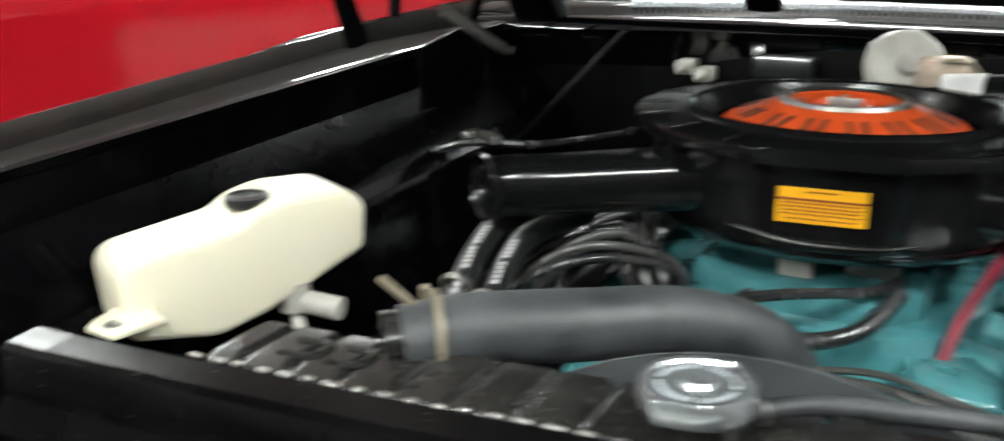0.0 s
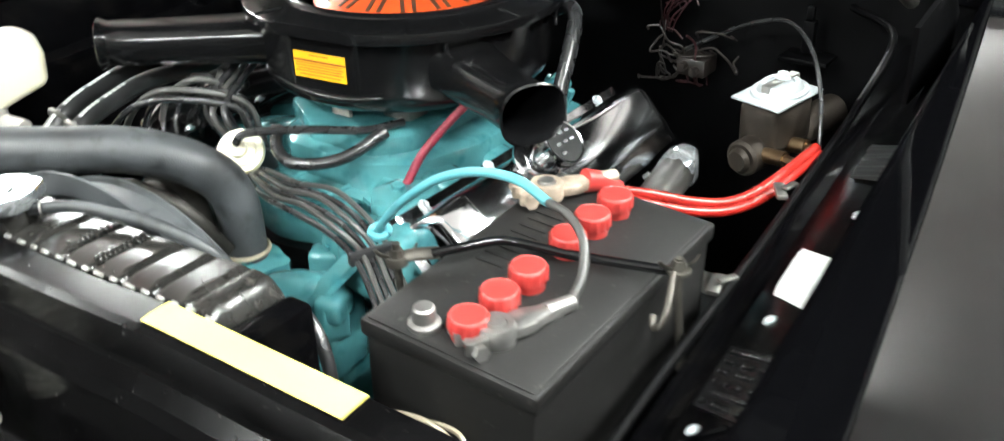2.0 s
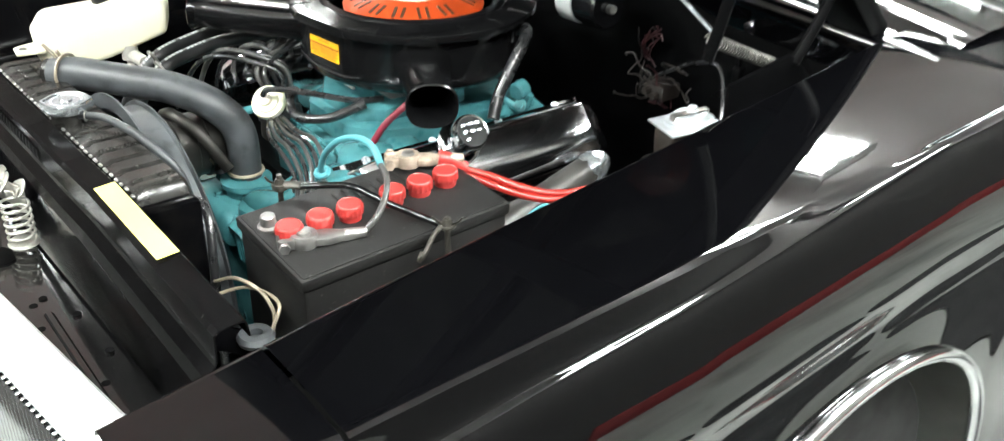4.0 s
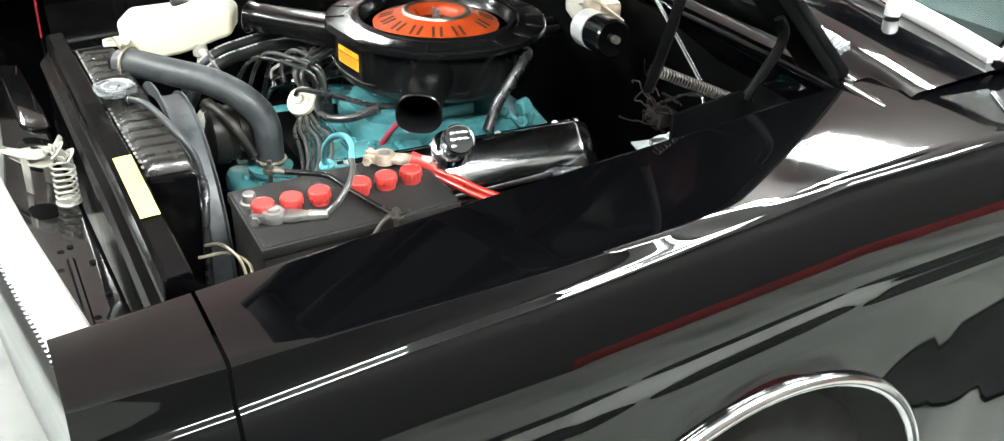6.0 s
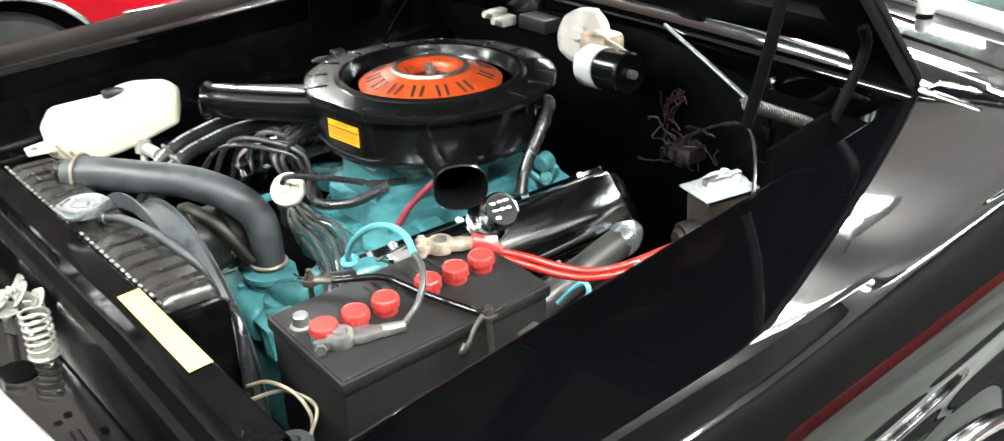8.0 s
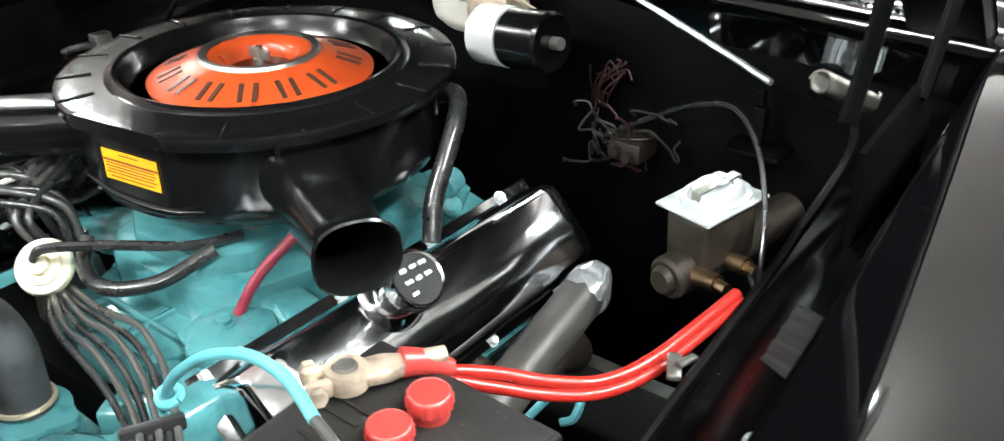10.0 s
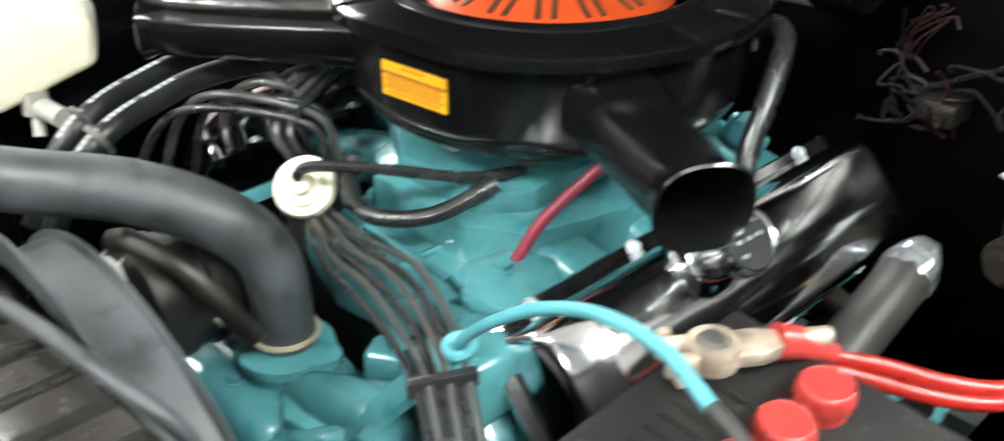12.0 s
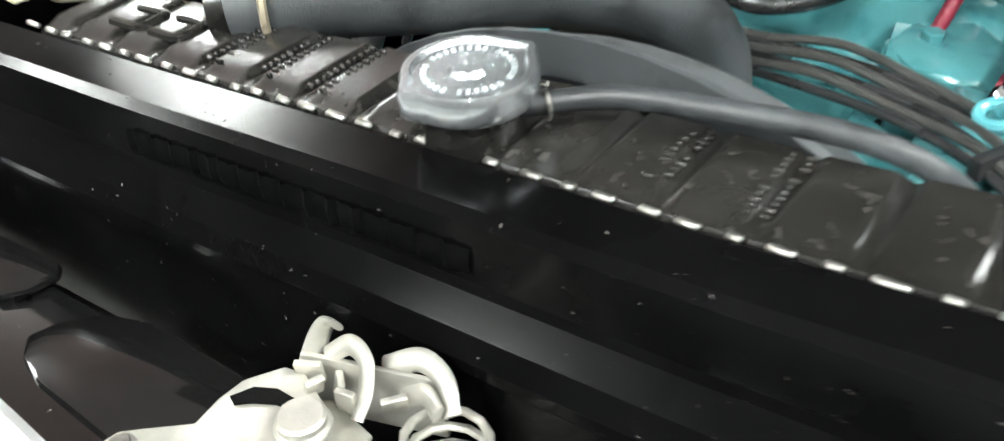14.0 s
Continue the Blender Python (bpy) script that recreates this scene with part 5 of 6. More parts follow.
# plug wires crossing the engine's front to the far bank
for i in range(6):
    o = 0.0115 * (i - 2.5)
    h = 0.005 * (i % 2)
    curved("plug_wire", [(-0.135, 0.705 + o * 0.3, 0.815), (-0.09, 0.688 + o * 0.6, 0.818 + h), (-0.04, 0.676 + o * 0.9, 0.822), (0.025, 0.668 + o * 1.1, 0.826 + h), (0.09, 0.650 + o, 0.828), (0.15, 0.624 + o * 0.8, 0.822 + h), (0.20, 0.594 + o * 0.8, 0.808), (0.235 + o * 0.4, 0.575 + o * 0.6, 0.78), (0.255 + o, 0.565, 0.72)], 0.0036, GREYWIRE if i % 2 else WIRE, "dark grey spark plug wire across the engine front", "wire", 8, 8)
tagged(part("wire_separator", box((0.160, 0.618, 0.824), (0.010, 0.056, 0.016), 0.003, Matrix.Rotation(-0.45, 4, "Z")), BLACKPLASTIC), "black plastic plug wire separator", "wire clip")

plug = thing("spark_plug_lead", (0.222, 0.654, 0.70), "pale metal spark plug shield over a dark boot", "spark plug")
part("shield", lathe([(0.0095, 0), (0.0095, 0.004), (0.0075, 0.006), (0.0075, 0.034), (0.0065, 0.037), (0.0, 0.037)], aim((0.224, 0.650, 0.708), (0.219, 0.660, 0.750)), 20), CAPMETAL, plug, "pale metal shield")
part("boot", cyl((0.2285, 0.641, 0.668), (0.2238, 0.6502, 0.709), 0.0105, 0.009, 18, 0.001), RUBBER, plug, "dark rubber boot")

# ---- cables ----
blue = thing("ground_cable", (0.145, 0.648, 0.835), "light blue ground cable arching to the battery", "cable")
part("sleeve", tube([(0.147, 0.646, 0.838), (0.158, 0.640, 0.852), (0.20, 0.628, 0.895), (0.25, 0.626, 0.935), (0.30, 0.628, 0.956), (0.355, 0.618, 0.966), (0.400, 0.602, 0.962)], 0.0048, 12, 8), BLUEWIRE, blue, "light blue sleeve")
part("dark_sleeve", tube([(0.399, 0.6025, 0.9622), (0.428, 0.593, 0.960), (0.452, 0.577, 0.950), (0.465, 0.556, 0.932), (0.466, 0.537, 0.917)], 0.0042, 12, 8), GREYWIRE, blue, "dirty grey sleeve end")
part("eyelet", tube([(0.145 + 0.011 * math.cos(a), 0.648 + 0.009 * math.sin(a), 0.834 + 0.003 * math.sin(a)) for a in [2 * math.pi * k / 14 for k in range(15)]], 0.0045, 8, 2), BLUEWIRE, blue)
redc = thing("battery_cable", (0.375, 0.71, 0.92), "pair of red battery cables running to the inner fender", "cable")
part("boot", tube([(0.372, 0.712, 0.931), (0.382, 0.728, 0.926), (0.393, 0.744, 0.915)], lambda f: 0.0125 - 0.004 * f, 12, 4), REDCAP, redc, "red rubber boot")
part("sleeve", tube([(0.385, 0.735, 0.915), (0.412, 0.775, 0.900), (0.445, 0.808, 0.886), (0.472, 0.842, 0.878), (0.488, 0.890, 0.877), (0.497, 0.955, 0.880), (0.503, 1.02, 0.882)], 0.0060, 12, 8), REDWIRE, redc)
part("sleeve", tube([(0.388, 0.731, 0.911), (0.418, 0.768, 0.893), (0.449, 0.801, 0.879), (0.477, 0.837, 0.872), (0.494, 0.890, 0.870), (0.503, 0.955, 0.874), (0.508, 1.02, 0.876)], 0.0054, 12, 8), REDWIRE, redc)
sl = thing("fuel_sleeve", (0.069, 0.787, 0.82), "dark red braided sleeve rising from the manifold", "hose")
pts = spline([(0.067, 0.785, 0.815), (0.078, 0.808, 0.852), (0.095, 0.84, 0.885), (0.11, 0.87, 0.91)], 8)
part("braid", tube(pts, lambda f: 0.0058 + 0.0003 * math.sin(f * 130), 10, 3), REDSLEEVE, sl)

# ---- master cylinder ----
def master():
    t = thing("brake_master_cylinder", (0.39, 1.2, 0.75), "brown cast master cylinder with a bright zinc lid", "brake cylinder")
    m = Matrix.Translation((0.377, 1.222, 0.858)) @ Matrix.Rotation(radians(-14), 4, "Z") @ Matrix.Rotation(radians(3), 4, "X")
    b = box((0, 0, -0.040), (0.062, 0.092, 0.07), 0.010, seg=3)
    b.transform(m)
    body = part("reservoir_body", b, CAST, t)
    b = cyl((0, -0.075, -0.075), (0, 0.15, -0.075), 0.026, seg=24, bev=0.004)
    b.transform(m)
    part("bore", b, CAST, t)
    b = box((0, 0, 0.0), (0.080, 0.104, 0.004), 0.0015)
    b.transform(m)
    lid = part("lid", b, ZINC, t, "bright zinc lid")

    def oval(a, r):
        return r / math.sqrt((math.cos(a) / 0.82) ** 2 + math.sin(a) ** 2)
    part("lid_dome", lathe([(0.046, 0.001), (0.045, 0.005), (0.037, 0.006), (0.033, 0.013), (0.030, 0.0155), (0.022, 0.0155), (0.020, 0.013), (0.0, 0.0125)], m @ Matrix.Translation((0, 0.006, 0.001)), 40, oval), ZINC, lid, "stepped oval dome")
    b = join(box((0, 0.006, 0.0185), (0.013, 0.070, 0.003), 0.001), box((0, 0.040, 0.010), (0.013, 0.003, 0.018), 0.001), box((0, -0.028, 0.010), (0.013, 0.003, 0.018), 0.001))
    b.transform(m)
    part("bail", b, STEEL, lid, "steel strap over the lid")
    part("bail_bolt", hexbolt(m @ Vector((0, 0.01, 0.020)), (0, 0, 1), 0.008, 0.009), ZINC, lid)
    for y in (-0.05, 0.0):
        b = join(cyl((0.02, y, -0.07), (0.055, y, -0.066), 0.011, seg=12), cyl((0.050, y, -0.066), (0.072, y - 0.004, -0.064), 0.007, seg=6))
        b.transform(m)
        part("line_fitting", b, BRASS, t, "brass brake line fitting")
    b = cyl((0.0, -0.077, -0.075), (0.0, -0.085, -0.075), 0.018, 0.014, 18)
    b.transform(m)
    part("end_plug", b, CAST, t)
    return t


master()
curved("brake_line", [(0.445, 1.19, 0.795), (0.465, 1.165, 0.795), (0.490, 1.13, 0.82), (0.508, 1.07, 0.855), (0.512, 1.0, 0.868)], 0.0036, WIRE, "thin dark brake line along the inner fender", "pipe", 8)

# tube with a bright end beside the cover
st = thing("steering_shaft", (0.30, 0.96, 0.72), "dark grey tube with a bright tapered end beside the engine", "pipe")
part("shaft", cyl((0.318, 0.80, 0.720), (0.304, 1.070, 0.782), 0.026, seg=24, bev=0.003), GREYTUBE, st, "dark grey tube")
part("end_cone", lathe([(0.026, 0), (0.028, 0.008), (0.027, 0.024), (0.016, 0.048), (0.0, 0.052)], aim((0.3045, 1.060, 0.780), (0.300, 1.140, 0.802)), 24, lambda a, r: r * (1 + 0.07 * math.cos(5 * a) * (r > 0.01))), CAPMETAL, st, "crumpled bright metal tapered end")

# ---- wiper motor ----
wm = thing("wiper_motor", (0.03, 1.33, 0.95), "wiper motor with pale round cover and silver and black body", "wiper motor")
part("gear_cover", lathe([(0.052, 0), (0.055, 0.005), (0.051, 0.018), (0.043, 0.024), (0.0, 0.026)], aim((-0.056, 1.325, 1.006), (-0.042, 1.287, 1.024)), 36, lambda a, r: r + (0.004 * max(0, math.cos(5 * a)) ** 8 if r > 0.05 else 0)), PALE, wm, "pale grey round cover")
part("cover_boss", cyl((-0.0480, 1.304, 1.016), (-0.0440, 1.293, 1.0213), 0.018, 0.014, 20), PALE, wm)
part("gear_case", box((-0.005, 1.320, 0.990), (0.075, 0.06, 0.075), 0.014), CORRODED, wm, "tan stained gear case")
part("motor_band", cyl((0.004, 1.282, 0.970), (0.054, 1.276, 0.975), 0.040, seg=32), BRIGHT, wm, "silver motor band")
part("motor_body", cyl((0.0535, 1.2762, 0.9749), (0.122, 1.268, 0.982), 0.0395, seg=32, bev=0.004), SATIN, wm, "gloss black motor body")
part("end_stud", cyl((0.120, 1.268, 0.982), (0.136, 1.266, 0.984), 0.008, seg=10), STEEL, wm)
part("motor_lead", tube([(-0.01, 1.30, 1.02), (0.01, 1.285, 1.028), (0.03, 1.30, 1.022), (0.05, 1.34, 0.99)], 0.003, 6, 6), TAN, wm, "tan motor lead")
# firewall connectors
for x, z in ((-0.375, 0.985), (-0.345, 0.975)):
    tagged(part("firewall_connector", join(box((x, 1.362, z), (0.026, 0.04, 0.022), 0.004), cyl((x, 1.345, z), (x, 1.325, z + 0.005), 0.008, seg=10)), PALE), "pale plastic wire connector on the firewall", "connector")
tagged(part("ballast_block", box((-0.225, 1.355, 0.995), (0.085, 0.05, 0.03), 0.006), BLACKPLASTIC), "black ceramic block on the firewall", "electrical block")

# loose wiring on the firewall
rnd = random.Random(9)
for i in range(11):
    p = Vector((0.118 + 0.016 * rnd.random(), 1.378, 0.862 + 0.012 * rnd.random()))
    q = Vector((0.125 + 0.062 * rnd.random(), 1.345 + 0.02 * rnd.random(), 0.915 + 0.035 * rnd.random()))
    mid = (p + q) / 2 + Vector((0.014 * (rnd.random() - 0.6), -0.012, 0.010 * rnd.random()))
    end = q + Vector((0.022 * (rnd.random() - 0.35), 0.01 * (rnd.random() - 0.5), 0.016 * (rnd.random() - 0.7)))
    curved("loose_wire", [p, mid, q, end], 0.0014, [WIREPINK, WIREMAROON, WIREBROWN][i % 3], "thin loose pinkish wire fanning out at the firewall", "wire", 6, 6)
for i in range(14):
    p = Vector((0.125 + 0.11 * rnd.random(), 1.372, 0.805 + 0.065 * rnd.random()))
    pts = [p]
    d = Vector((rnd.random() - 0.6, -0.6, 0.8 * (rnd.random() - 0.6)))
    for k in range(9):
        d = (d * 0.5 + Vector((1.4 * (rnd.random() - 0.5), 0.8 * (rnd.random() - 0.45), 1.2 * (rnd.random() - 0.52)))).normalized()
        q = pts[-1] + d * (0.012 + 0.012 * rnd.random())
        pts.append(Vector((min(0.26, max(0.115, q.x)), min(1.376, max(1.305, q.y)), min(0.885, max(0.785, q.z)))))
    curved("loose_wire", pts, 0.0017, [WIREBROWN, WIREMAROON, WIREBROWN, WIREBROWN][i % 4], "thin loose engine bay wire tangled at the firewall", "wire", 6, 5)
tagged(part("junction_block", join(box((0.19, 1.36, 0.825), (0.05, 0.05, 0.03), 0.005), cyl((0.18, 1.335, 0.828), (0.18, 1.322, 0.828), 0.007, seg=8), cyl((0.20, 1.335, 0.822), (0.20, 1.322, 0.822), 0.007, seg=8)), WIREBROWN), "brown junction block on the firewall", "electrical block")
curved("firewall_cable", [(0.17, 1.36, 0.845), (0.225, 1.352, 0.880), (0.285, 1.342, 0.912), (0.345, 1.325, 0.928), (0.395, 1.285, 0.910), (0.430, 1.245, 0.862), (0.450, 1.205, 0.805), (0.458, 1.19, 0.74)], 0.0034, WIRE, "thin black cable arching over the master cylinder", "cable", 8, 8)
tagged(part("relay_bracket", join(box((0.368, 1.355, 0.902), (0.018, 0.018, 0.050), 0.004), box((0.368, 1.358, 0.868), (0.074, 0.050, 0.008), 0.003), box((0.368, 1.352, 0.938), (0.011, 0.010, 0.020), 0.002)), UNDER), "black clip bracket on the firewall", "bracket")
curved("cowl_rod", [(0.108, 1.372, 1.050), (0.21, 1.332, 1.034), (0.32, 1.288, 1.017), (0.42, 1.248, 1.0)], 0.0040, CAPMETAL, "bright metal rod along the cowl edge", "rod", 8, 8)
curved("hood_prop_rod", [(-0.395, 1.15, 1.06), (-0.49, 1.15, 0.965), (-0.58, 1.15, 0.88), (-0.70, 1.15, 0.86)], 0.0042, SATIN, "thin black rod by the inner fender", "rod", 8, 3)
tagged(part("harness_clip", join(box((-0.56, 1.06, 0.912), (0.05, 0.016, 0.012), 0.003, Matrix.Rotation(-0.6, 4, "Z")), box((-0.60, 1.08, 0.905), (0.02, 0.03, 0.02), 0.003)), STEEL), "dull metal harness clip on the inner fender", "clip")
curved("harness", [(-0.70, 0.98, 0.86), (-0.62, 1.05, 0.895), (-0.56, 1.06, 0.905), (-0.50, 1.10, 0.90), (-0.45, 1.25, 0.89), (-0.44, 1.385, 0.88)], 0.006, WIRE, "black taped harness crossing to the firewall", "wire", 8, 6)

# ---- hood hinge with its coil spring ----
def hinge(s):
    X = (lambda x: x) if s > 0 else (lambda x: 2 * MID - x)
    t = part("hood_hinge", prism([(-0.13, -0.09), (0.05, -0.09), (0.06, -0.03), (0.0, 0.02), (-0.13, 0.0)], -0.003, 0.003, Matrix.Translation((X(0.583), 1.19, 1.03)) @ Matrix.Rotation(math.pi / 2, 4, "Z") @ Matrix.Rotation(math.pi / 2, 4, "X")), UNDER, CAR, "black hood hinge with a stretched coil spring")
    part("strut", tube([(X(0.585), 1.004, 1.078), (X(0.592), 1.03, 1.18), (X(0.60), 1.06, 1.34)], 0.0085, 8, 2, flat=0.6), UNDER, t, "black hinge arm")
    part("strut", tube([(X(0.585), 1.200, 1.035), (X(0.585), 1.217, 1.057), (X(0.586), 1.240, 1.090), (X(0.587), 1.257, 1.122), (X(0.588), 1.256, 1.145), (X(0.590), 1.240, 1.165)], 0.0085, 8, 5, flat=0.6), UNDER, t)
    a, b = Vector((X(0.540), 1.058, 1.086)), Vector((X(0.534), 1.222, 1.012))
    m = aim(a, b)
    L = (b - a).length
    pts = [m @ Vector((0.0088 * math.cos(2 * math.pi * k / 9), 0.0088 * math.sin(2 * math.pi * k / 9), L * k / (9 * 26))) for k in range(9 * 26 + 1)]
    part("coil_spring", tube(pts, 0.0015, 6, 0), SPRINGMETAL, t, "coiled steel spring")
    if s < 0:
        part("link", tube([(X(0.568), 0.895, 1.055), (X(0.568), 0.882, 1.085), (X(0.570), 0.868, 1.12), (X(0.575), 0.862, 1.16), (X(0.585), 0.90, 1.22)], lambda f: 0.016 - 0.006 * f, 10, 5, flat=0.6), UNDER, t, "thick black hinge link")
    part("spring_end", tube([b, b + (b - a) * 0.12, b + Vector((0, 0.03, 0.0))], 0.003, 6, 4), SPRINGMETAL, t)
    return t


hinge(1)
hinge(-1)

# ---- latch, tape, decal ----
def latch():
    """A cranked plate, hook and claws held over the panel on two legs, with an upright coil spring."""
    t = thing("hood_latch", (-0.02, 0.20, 0.797), "pale plated hood latch over a wide coil spring", "latch")
    Z = 0.864
    plate = prism([(-0.088, 0.133), (-0.096, 0.141), (-0.094, 0.151), (-0.086, 0.156), (-0.062, 0.170), (-0.065, 0.186), (-0.064, 0.200), (-0.052, 0.215), (-0.041, 0.217), (-0.027, 0.211), (-0.012, 0.205), (-0.006, 0.191), (-0.014, 0.176), (-0.032, 0.160), (-0.060, 0.141), (-0.078, 0.132)], Z, Z + 0.004, None, 0.0012)
    for v in plate.verts:
        v.co.z += 0.22 * min(0.0, v.co.x + 0.055)
    part("base_plate", plate, LATCHMETAL, t)
    # near-black inlay on the plate, painting the slot's inner shade
    part("slot", prism([(-0.059, 0.188), (-0.054, 0.198), (-0.044, 0.203), (-0.032, 0.203), (-0.026, 0.198), (-0.038, 0.196), (-0.048, 0.191), (-0.054, 0.186)], Z + 0.0030, Z + 0.0046), UNDER, t, "dark curved slot")
    part("rivet", lathe([(0.0125, 0), (0.0128, 0.002), (0.0112, 0.004), (0.0112, 0.007), (0.0098, 0.0085), (0.0, 0.0088)], Matrix.Translation((-0.019, 0.194, Z + 0.003)), 28), LATCHMETAL, t)
    part("bolt", join(hexbolt((-0.082, 0.145, Z - 0.0025), (0.1, 0, 1), 0.0052, 0.004), cyl((-0.082, 0.145, Z + 0.0005), (-0.0818, 0.145, Z + 0.003), 0.0022, seg=8)), STEEL, t)
    part("lower_plate", prism([(-0.062, 0.150), (-0.020, 0.170), (0.004, 0.196), (0.000, 0.214), (-0.030, 0.220), (-0.058, 0.196)], Z - 0.012, Z - 0.009, None, 0.001), LATCHMETAL, t)
    part("back_wall", box((-0.016, 0.2335, Z - 0.010), (0.070, 0.003, 0.036), 0.001, Matrix.Rotation(0.30, 4, "Z")), LATCHMETAL, t)
    for pts, r in (([(-0.046, 0.224, Z), (-0.045, 0.231, Z + 0.012), (-0.041, 0.235, Z + 0.021), (-0.034, 0.235, Z + 0.022)], 0.0058), ([(-0.038, 0.229, Z + 0.006), (-0.027, 0.234, Z + 0.015), (-0.015, 0.231, Z + 0.013), (-0.008, 0.221, Z + 0.004), (-0.006, 0.212, Z - 0.002)], 0.0052), ([(-0.012, 0.239, Z + 0.004), (0.004, 0.246, Z + 0.012), (0.020, 0.243, Z + 0.010), (0.030, 0.234, Z + 0.002)], 0.0060)):
        part("claw", tube(pts, lambda f, r=r: r * (1 - 0.25 * f), 10, 6, flat=0.42), LATCHMETAL, t)
    for x, y, z, a, w in ((-0.040, 0.219, 0.004, 0.5, 0.013), (-0.026, 0.222, -0.002, -0.7, 0.011), (-0.016, 0.217, 0.000, 0.2, 0.010), (0.002, 0.228, -0.002, 0.9, 0.012), (-0.030, 0.212, 0.006, 1.2, 0.009)):
        part("lever", box((x, y, Z + z), (w, 0.0035, 0.013), 0.0008, Matrix.Rotation(a, 4, "Z") @ Matrix.Rotation(0.35 * a, 4, "X")), LATCHMETAL, t)
    n = 84
    pts = [(0.033 + 0.0185 * math.cos(2 * math.pi * k / 14), 0.226 + 0.0185 * math.sin(2 * math.pi * k / 14), 0.801 + 0.066 * k / n) for k in range(n + 1)]
    part("latch_spring", tube(pts, 0.0021, 8, 0), LATCHMETAL, t, "pale wide coil spring")
    part("spring_seat", cyl((0.033, 0.226, 0.797), (0.033, 0.226, 0.801), 0.022, 0.020, 24), LATCHMETAL, t)
    part("spring_arm", tube([(0.000, 0.236, Z - 0.004), (0.014, 0.236, Z + 0.004), (0.026, 0.230, Z + 0.004)], 0.005, 8, 4, flat=0.4), LATCHMETAL, t)
    for x, y in ((-0.052, 0.206), (-0.022, 0.172)):
        part("leg", box((x, y, (0.798 + Z) / 2), (0.018, 0.004, Z - 0.798), 0.001, Matrix.Rotation(0.5, 4, "Z")), LATCHMETAL, t)
    return t


latch()
tagged(part("yellow_tape", sheet([[(0.242 + 0.207 * k / 8, y, z) for y, z in ((0.309, 0.9585), (0.300, 0.9582), (0.291, 0.9575), (0.282, 0.9568))] for k in range(9)], 0.0006), TAPE), "strip of pale yellow tape on the radiator support", "tape")
def apron(u, y, lift=0.0):
    """A point on the sloping face of the inner fender, u from its upper edge downward."""
    return Vector((edge_x(y) - 0.006 - 0.072 * u - 0.63 * lift, y, edge_z(y) - 0.060 - 0.058 * u + 0.78 * lift))


rows = []
for v in range(9):
    e = 0.05 if v in (0, 8) else (0.015 if v in (1, 7) else 0.0)
    rows.append([apron(u, 0.603 + 0.083 * v / 8 + 0.095 * u, 0.002) for u in (0.01 + e, 0.20, 0.40, 0.60, 0.79 - e)])
tagged(part("decal", sheet(rows, 0.0006), WHITEPAPER), "blank white decal on the inner fender", "decal")
plate = part("stamped_field", sheet([[apron(u, 0.46 + 0.083 * v / 4 + 0.065 * u, 0.0012) for u in (0.0, 0.3, 0.6, 0.9)] for v in range(5)], 0.0008), SATIN, CAR, "stamped field of unreadable raised marks")
rs = random.Random(8)
for r in range(6):
    for c in range(9):
        if rs.random() < 0.8:
            u, y = 0.05 + 0.095 * c, 0.468 + 0.0135 * r + 0.065 * (0.05 + 0.095 * c)
            b = box((0, 0, 0), (0.0050, 0.0045 + 0.002 * rs.random(), 0.0022), 0.0007, seg=1)
            b.transform(Matrix.Translation(apron(u, y, 0.0022)) @ Matrix.Rotation(radians(-39), 4, "Y"))
            part("raised_mark", b, SATIN, plate)
film = []
for v in range(41):
    y = 0.835 + 0.085 * v / 40
    film.append([apron(u, y + 0.095 * u, 0.003 + 0.0007 * math.sin(v * 0.55 + 3.1 * u) + 0.0004 * math.sin(v * 1.3 + 7 * u)) for u in (0.10, 0.25, 0.40, 0.55, 0.70)])
tagged(part("plastic_film", sheet(film, 0.0006), BLACKPLASTIC), "crinkled glossy dark plastic film on the inner fender", "plastic film")
for u, y in ((0.16, 0.569), (0.12, 0.757), (0.69, 0.481), (0.58, 0.626), (0.22, 0.79), (0.10, 0.90)):
    tagged(part("screw", hexbolt(apron(u, y, 0.0), (-0.63, 0, 0.78), 0.0048, 0.0035), ZINC), "small bright screw head in the inner fender", "screw", "inner fender screws")

# ---- small things round the battery ----
br = thing("battery_tray_bracket", (0.45, 0.39, 0.70), "black tray bracket with a rubber grommet and loose wires", "bracket")
part("arm", tube([(0.36, 0.31, 0.80), (0.41, 0.35, 0.80), (0.45, 0.385, 0.795), (0.50, 0.40, 0.79), (0.56, 0.41, 0.80)], 0.016, 8, 5, flat=0.35), INNER, br)
part("grommet", lathe([(0.010, 0), (0.022, 0.002), (0.024, 0.008), (0.020, 0.014), (0.009, 0.014), (0.008, 0.006)], Matrix.Translation((0.448, 0.386, 0.800)), 28), RUBBER, br, "grey rubber grommet")
for k, pts in enumerate(([(0.335, 0.385, 0.83), (0.365, 0.40, 0.845), (0.405, 0.415, 0.842), (0.43, 0.42, 0.82), (0.432, 0.415, 0.79)], [(0.35, 0.37, 0.82), (0.38, 0.41, 0.835), (0.425, 0.43, 0.828), (0.44, 0.41, 0.80)], [(0.46, 0.40, 0.806), (0.50, 0.41, 0.81), (0.53, 0.43, 0.806)])):
    part("loose_wire", tube(pts, 0.0026, 6, 6), TAN if k < 2 else GREYWIRE, br, "pale loose wire")
curved("teal_wire", [(0.375, 0.865, 0.775), (0.395, 0.878, 0.805), (0.412, 0.884, 0.818), (0.424, 0.882, 0.810), (0.424, 0.872, 0.796), (0.414, 0.866, 0.790)], 0.0042, BLUEWIRE, "short hooked light blue wire below the battery", "wire", 8, 6)
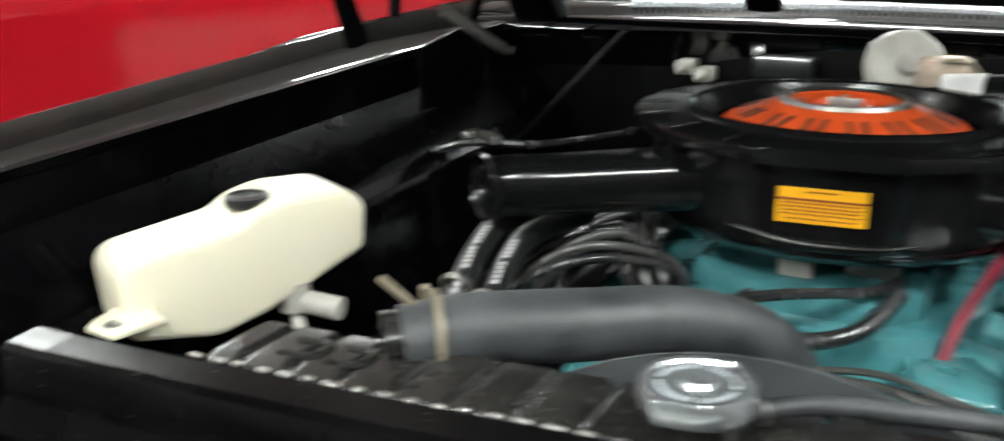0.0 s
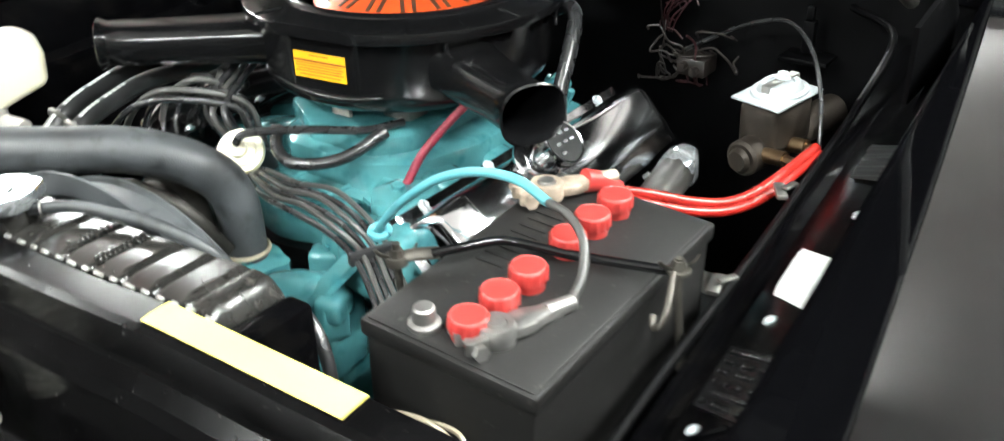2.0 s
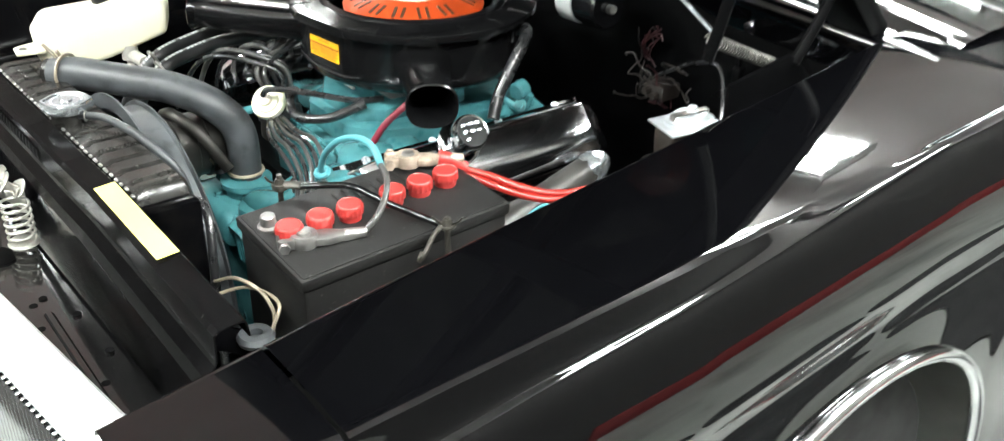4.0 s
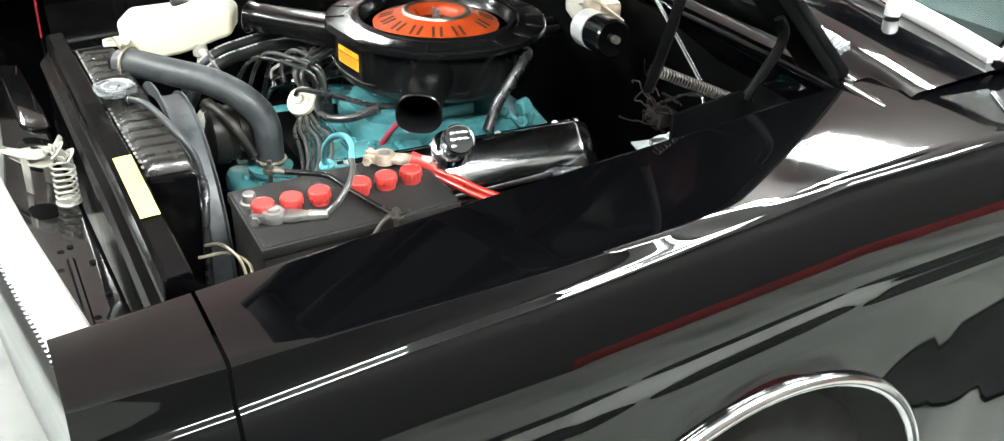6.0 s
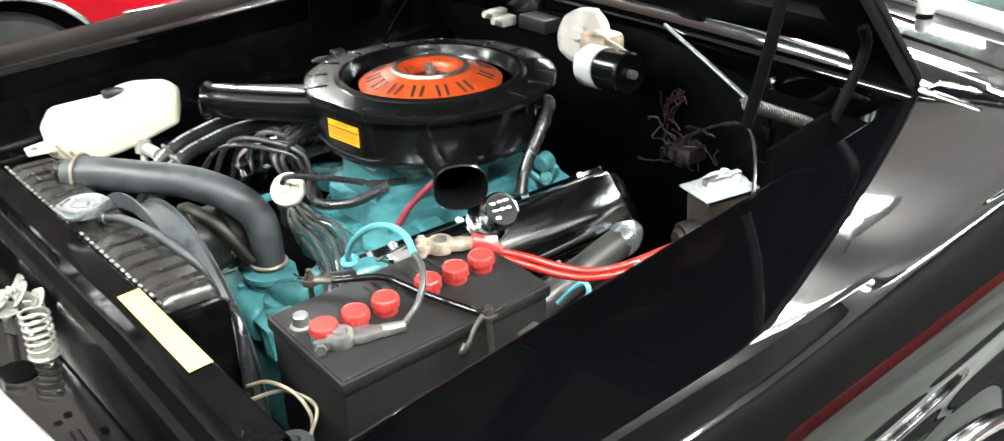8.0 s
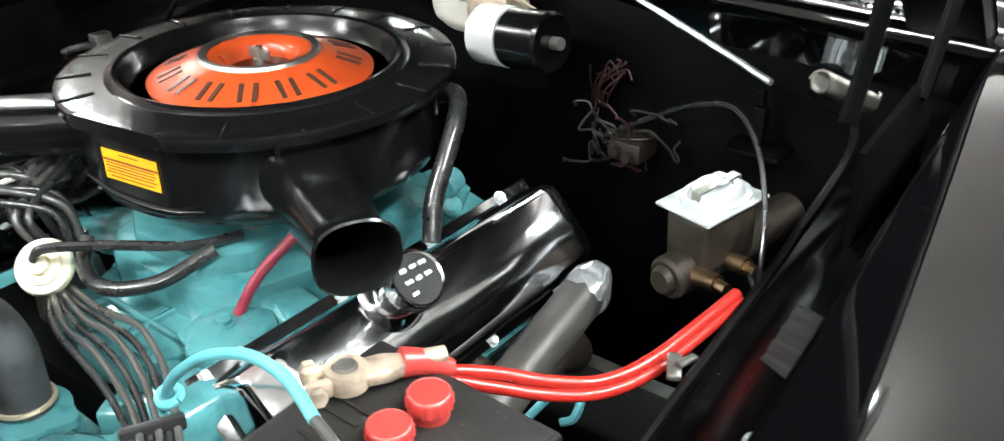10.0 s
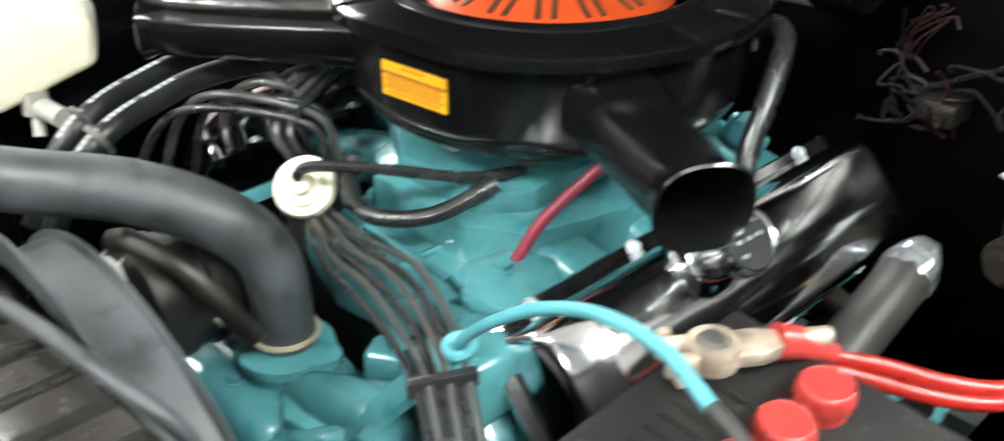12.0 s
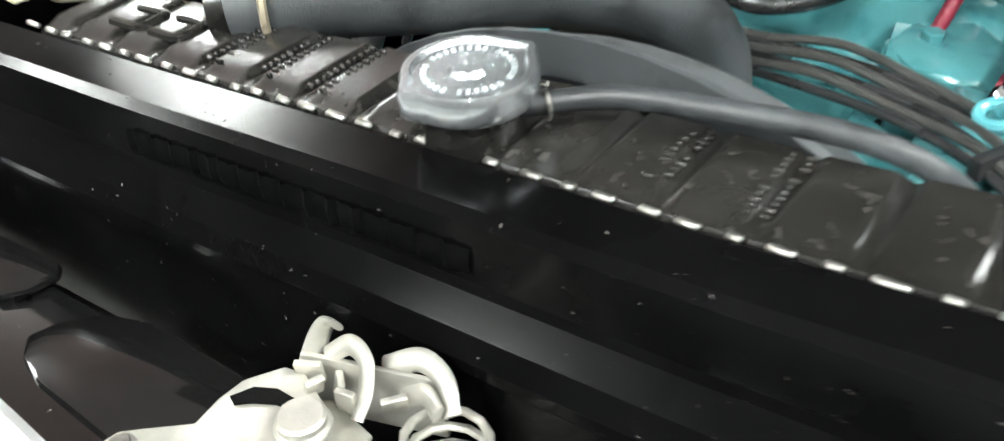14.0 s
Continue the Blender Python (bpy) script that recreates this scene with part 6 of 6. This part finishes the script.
for p, r in (((0.513, 0.885, 0.885), 0.5), ((0.537, 0.672, 0.886), 0.2)):
    tagged(part("wire_tag", join(box(p, (0.012, 0.034, 0.006), 0.002, Matrix.Rotation(r, 4, "Z")), box((p[0] + 0.008, p[1] + 0.006, p[2] + 0.006), (0.020, 0.008, 0.004), 0.0015, Matrix.Rotation(r + 0.8, 4, "Z"))), STEEL), "small crumpled pale tag on the wiring", "tag")
curved("wiring_loom", [(0.548, 0.36, 0.83), (0.545, 0.55, 0.862), (0.537, 0.75, 0.872), (0.523, 0.93, 0.876), (0.515, 1.12, 0.90), (0.50, 1.30, 0.94), (0.42, 1.37, 0.95)], 0.0055, UNDER, "black taped wiring loom along the inner fender", "wire", 8, 8)

# ---- red car next to it ----
def red_car():
    X, W = -2.55, 0.82
    t = thing("red_car", (X - 0.8, 1.2, 0), "glossy red car with chrome trim parked beside", "car")
    rows = []
    for i in range(68):
        y = -0.30 + 0.08 * i
        d = 0.39 ** 2 - (y - W) ** 2
        zb = 0.35 + math.sqrt(d) if d > 0 else 0.26
        row = [(X + x, y, z) for x, z in ((-0.45, 1.16), (-0.14, 1.13), (-0.05, 1.09), (-0.015, 1.04), (0.0, 0.90), (-0.012, 0.80))]
        for k in range(1, 7):
            z = 0.80 + (zb - 0.80) * k / 6
            row.append((X - 0.012 - 0.04 * max(0, (0.5 - z)), y, z))
        rows.append(row)
    part("body", sheet(rows, 0.0), RED, t, "glossy red body side")
    part("body_core", box((X - 0.85, 2.38, 0.8), (1.1, 5.3, 0.62), 0.1), RED, t)
    part("wheel_well", box((X - 0.25, W, 0.45), (0.3, 0.9, 0.6)), UNDER, t)
    lip = [(X, W + 0.39 * math.cos(a), 0.35 + 0.39 * math.sin(a)) for a in [math.pi * k / 20 for k in range(21)]]
    part("wheel_lip", tube(lip, 0.013, 8, 2), CHROME, t, "chrome wheel opening trim")
    part("side_moulding", box((X + 0.0, 2.2, 0.60), (0.02, 1.9, 0.03), 0.006), CHROME, t, "chrome side moulding")
    m = Matrix.Translation((X - 0.11, W, 0.335)) @ Matrix.Rotation(math.pi / 2, 4, "Y")
    w = part("wheel", lathe([(0.06, 0.03), (0.10, 0.06), (0.16, 0.04), (0.19, 0.06), (0.195, 0.09), (0.19, -0.08)], m, 36, caps=False), RED, t, "red steel wheel")
    part("tyre", lathe([(0.19, -0.09), (0.25, -0.10), (0.315, -0.085), (0.335, -0.05), (0.335, 0.05), (0.315, 0.085), (0.25, 0.10), (0.19, 0.09)], m, 48, caps=False), TYRE, w, "black tyre")
    return t


red_car()
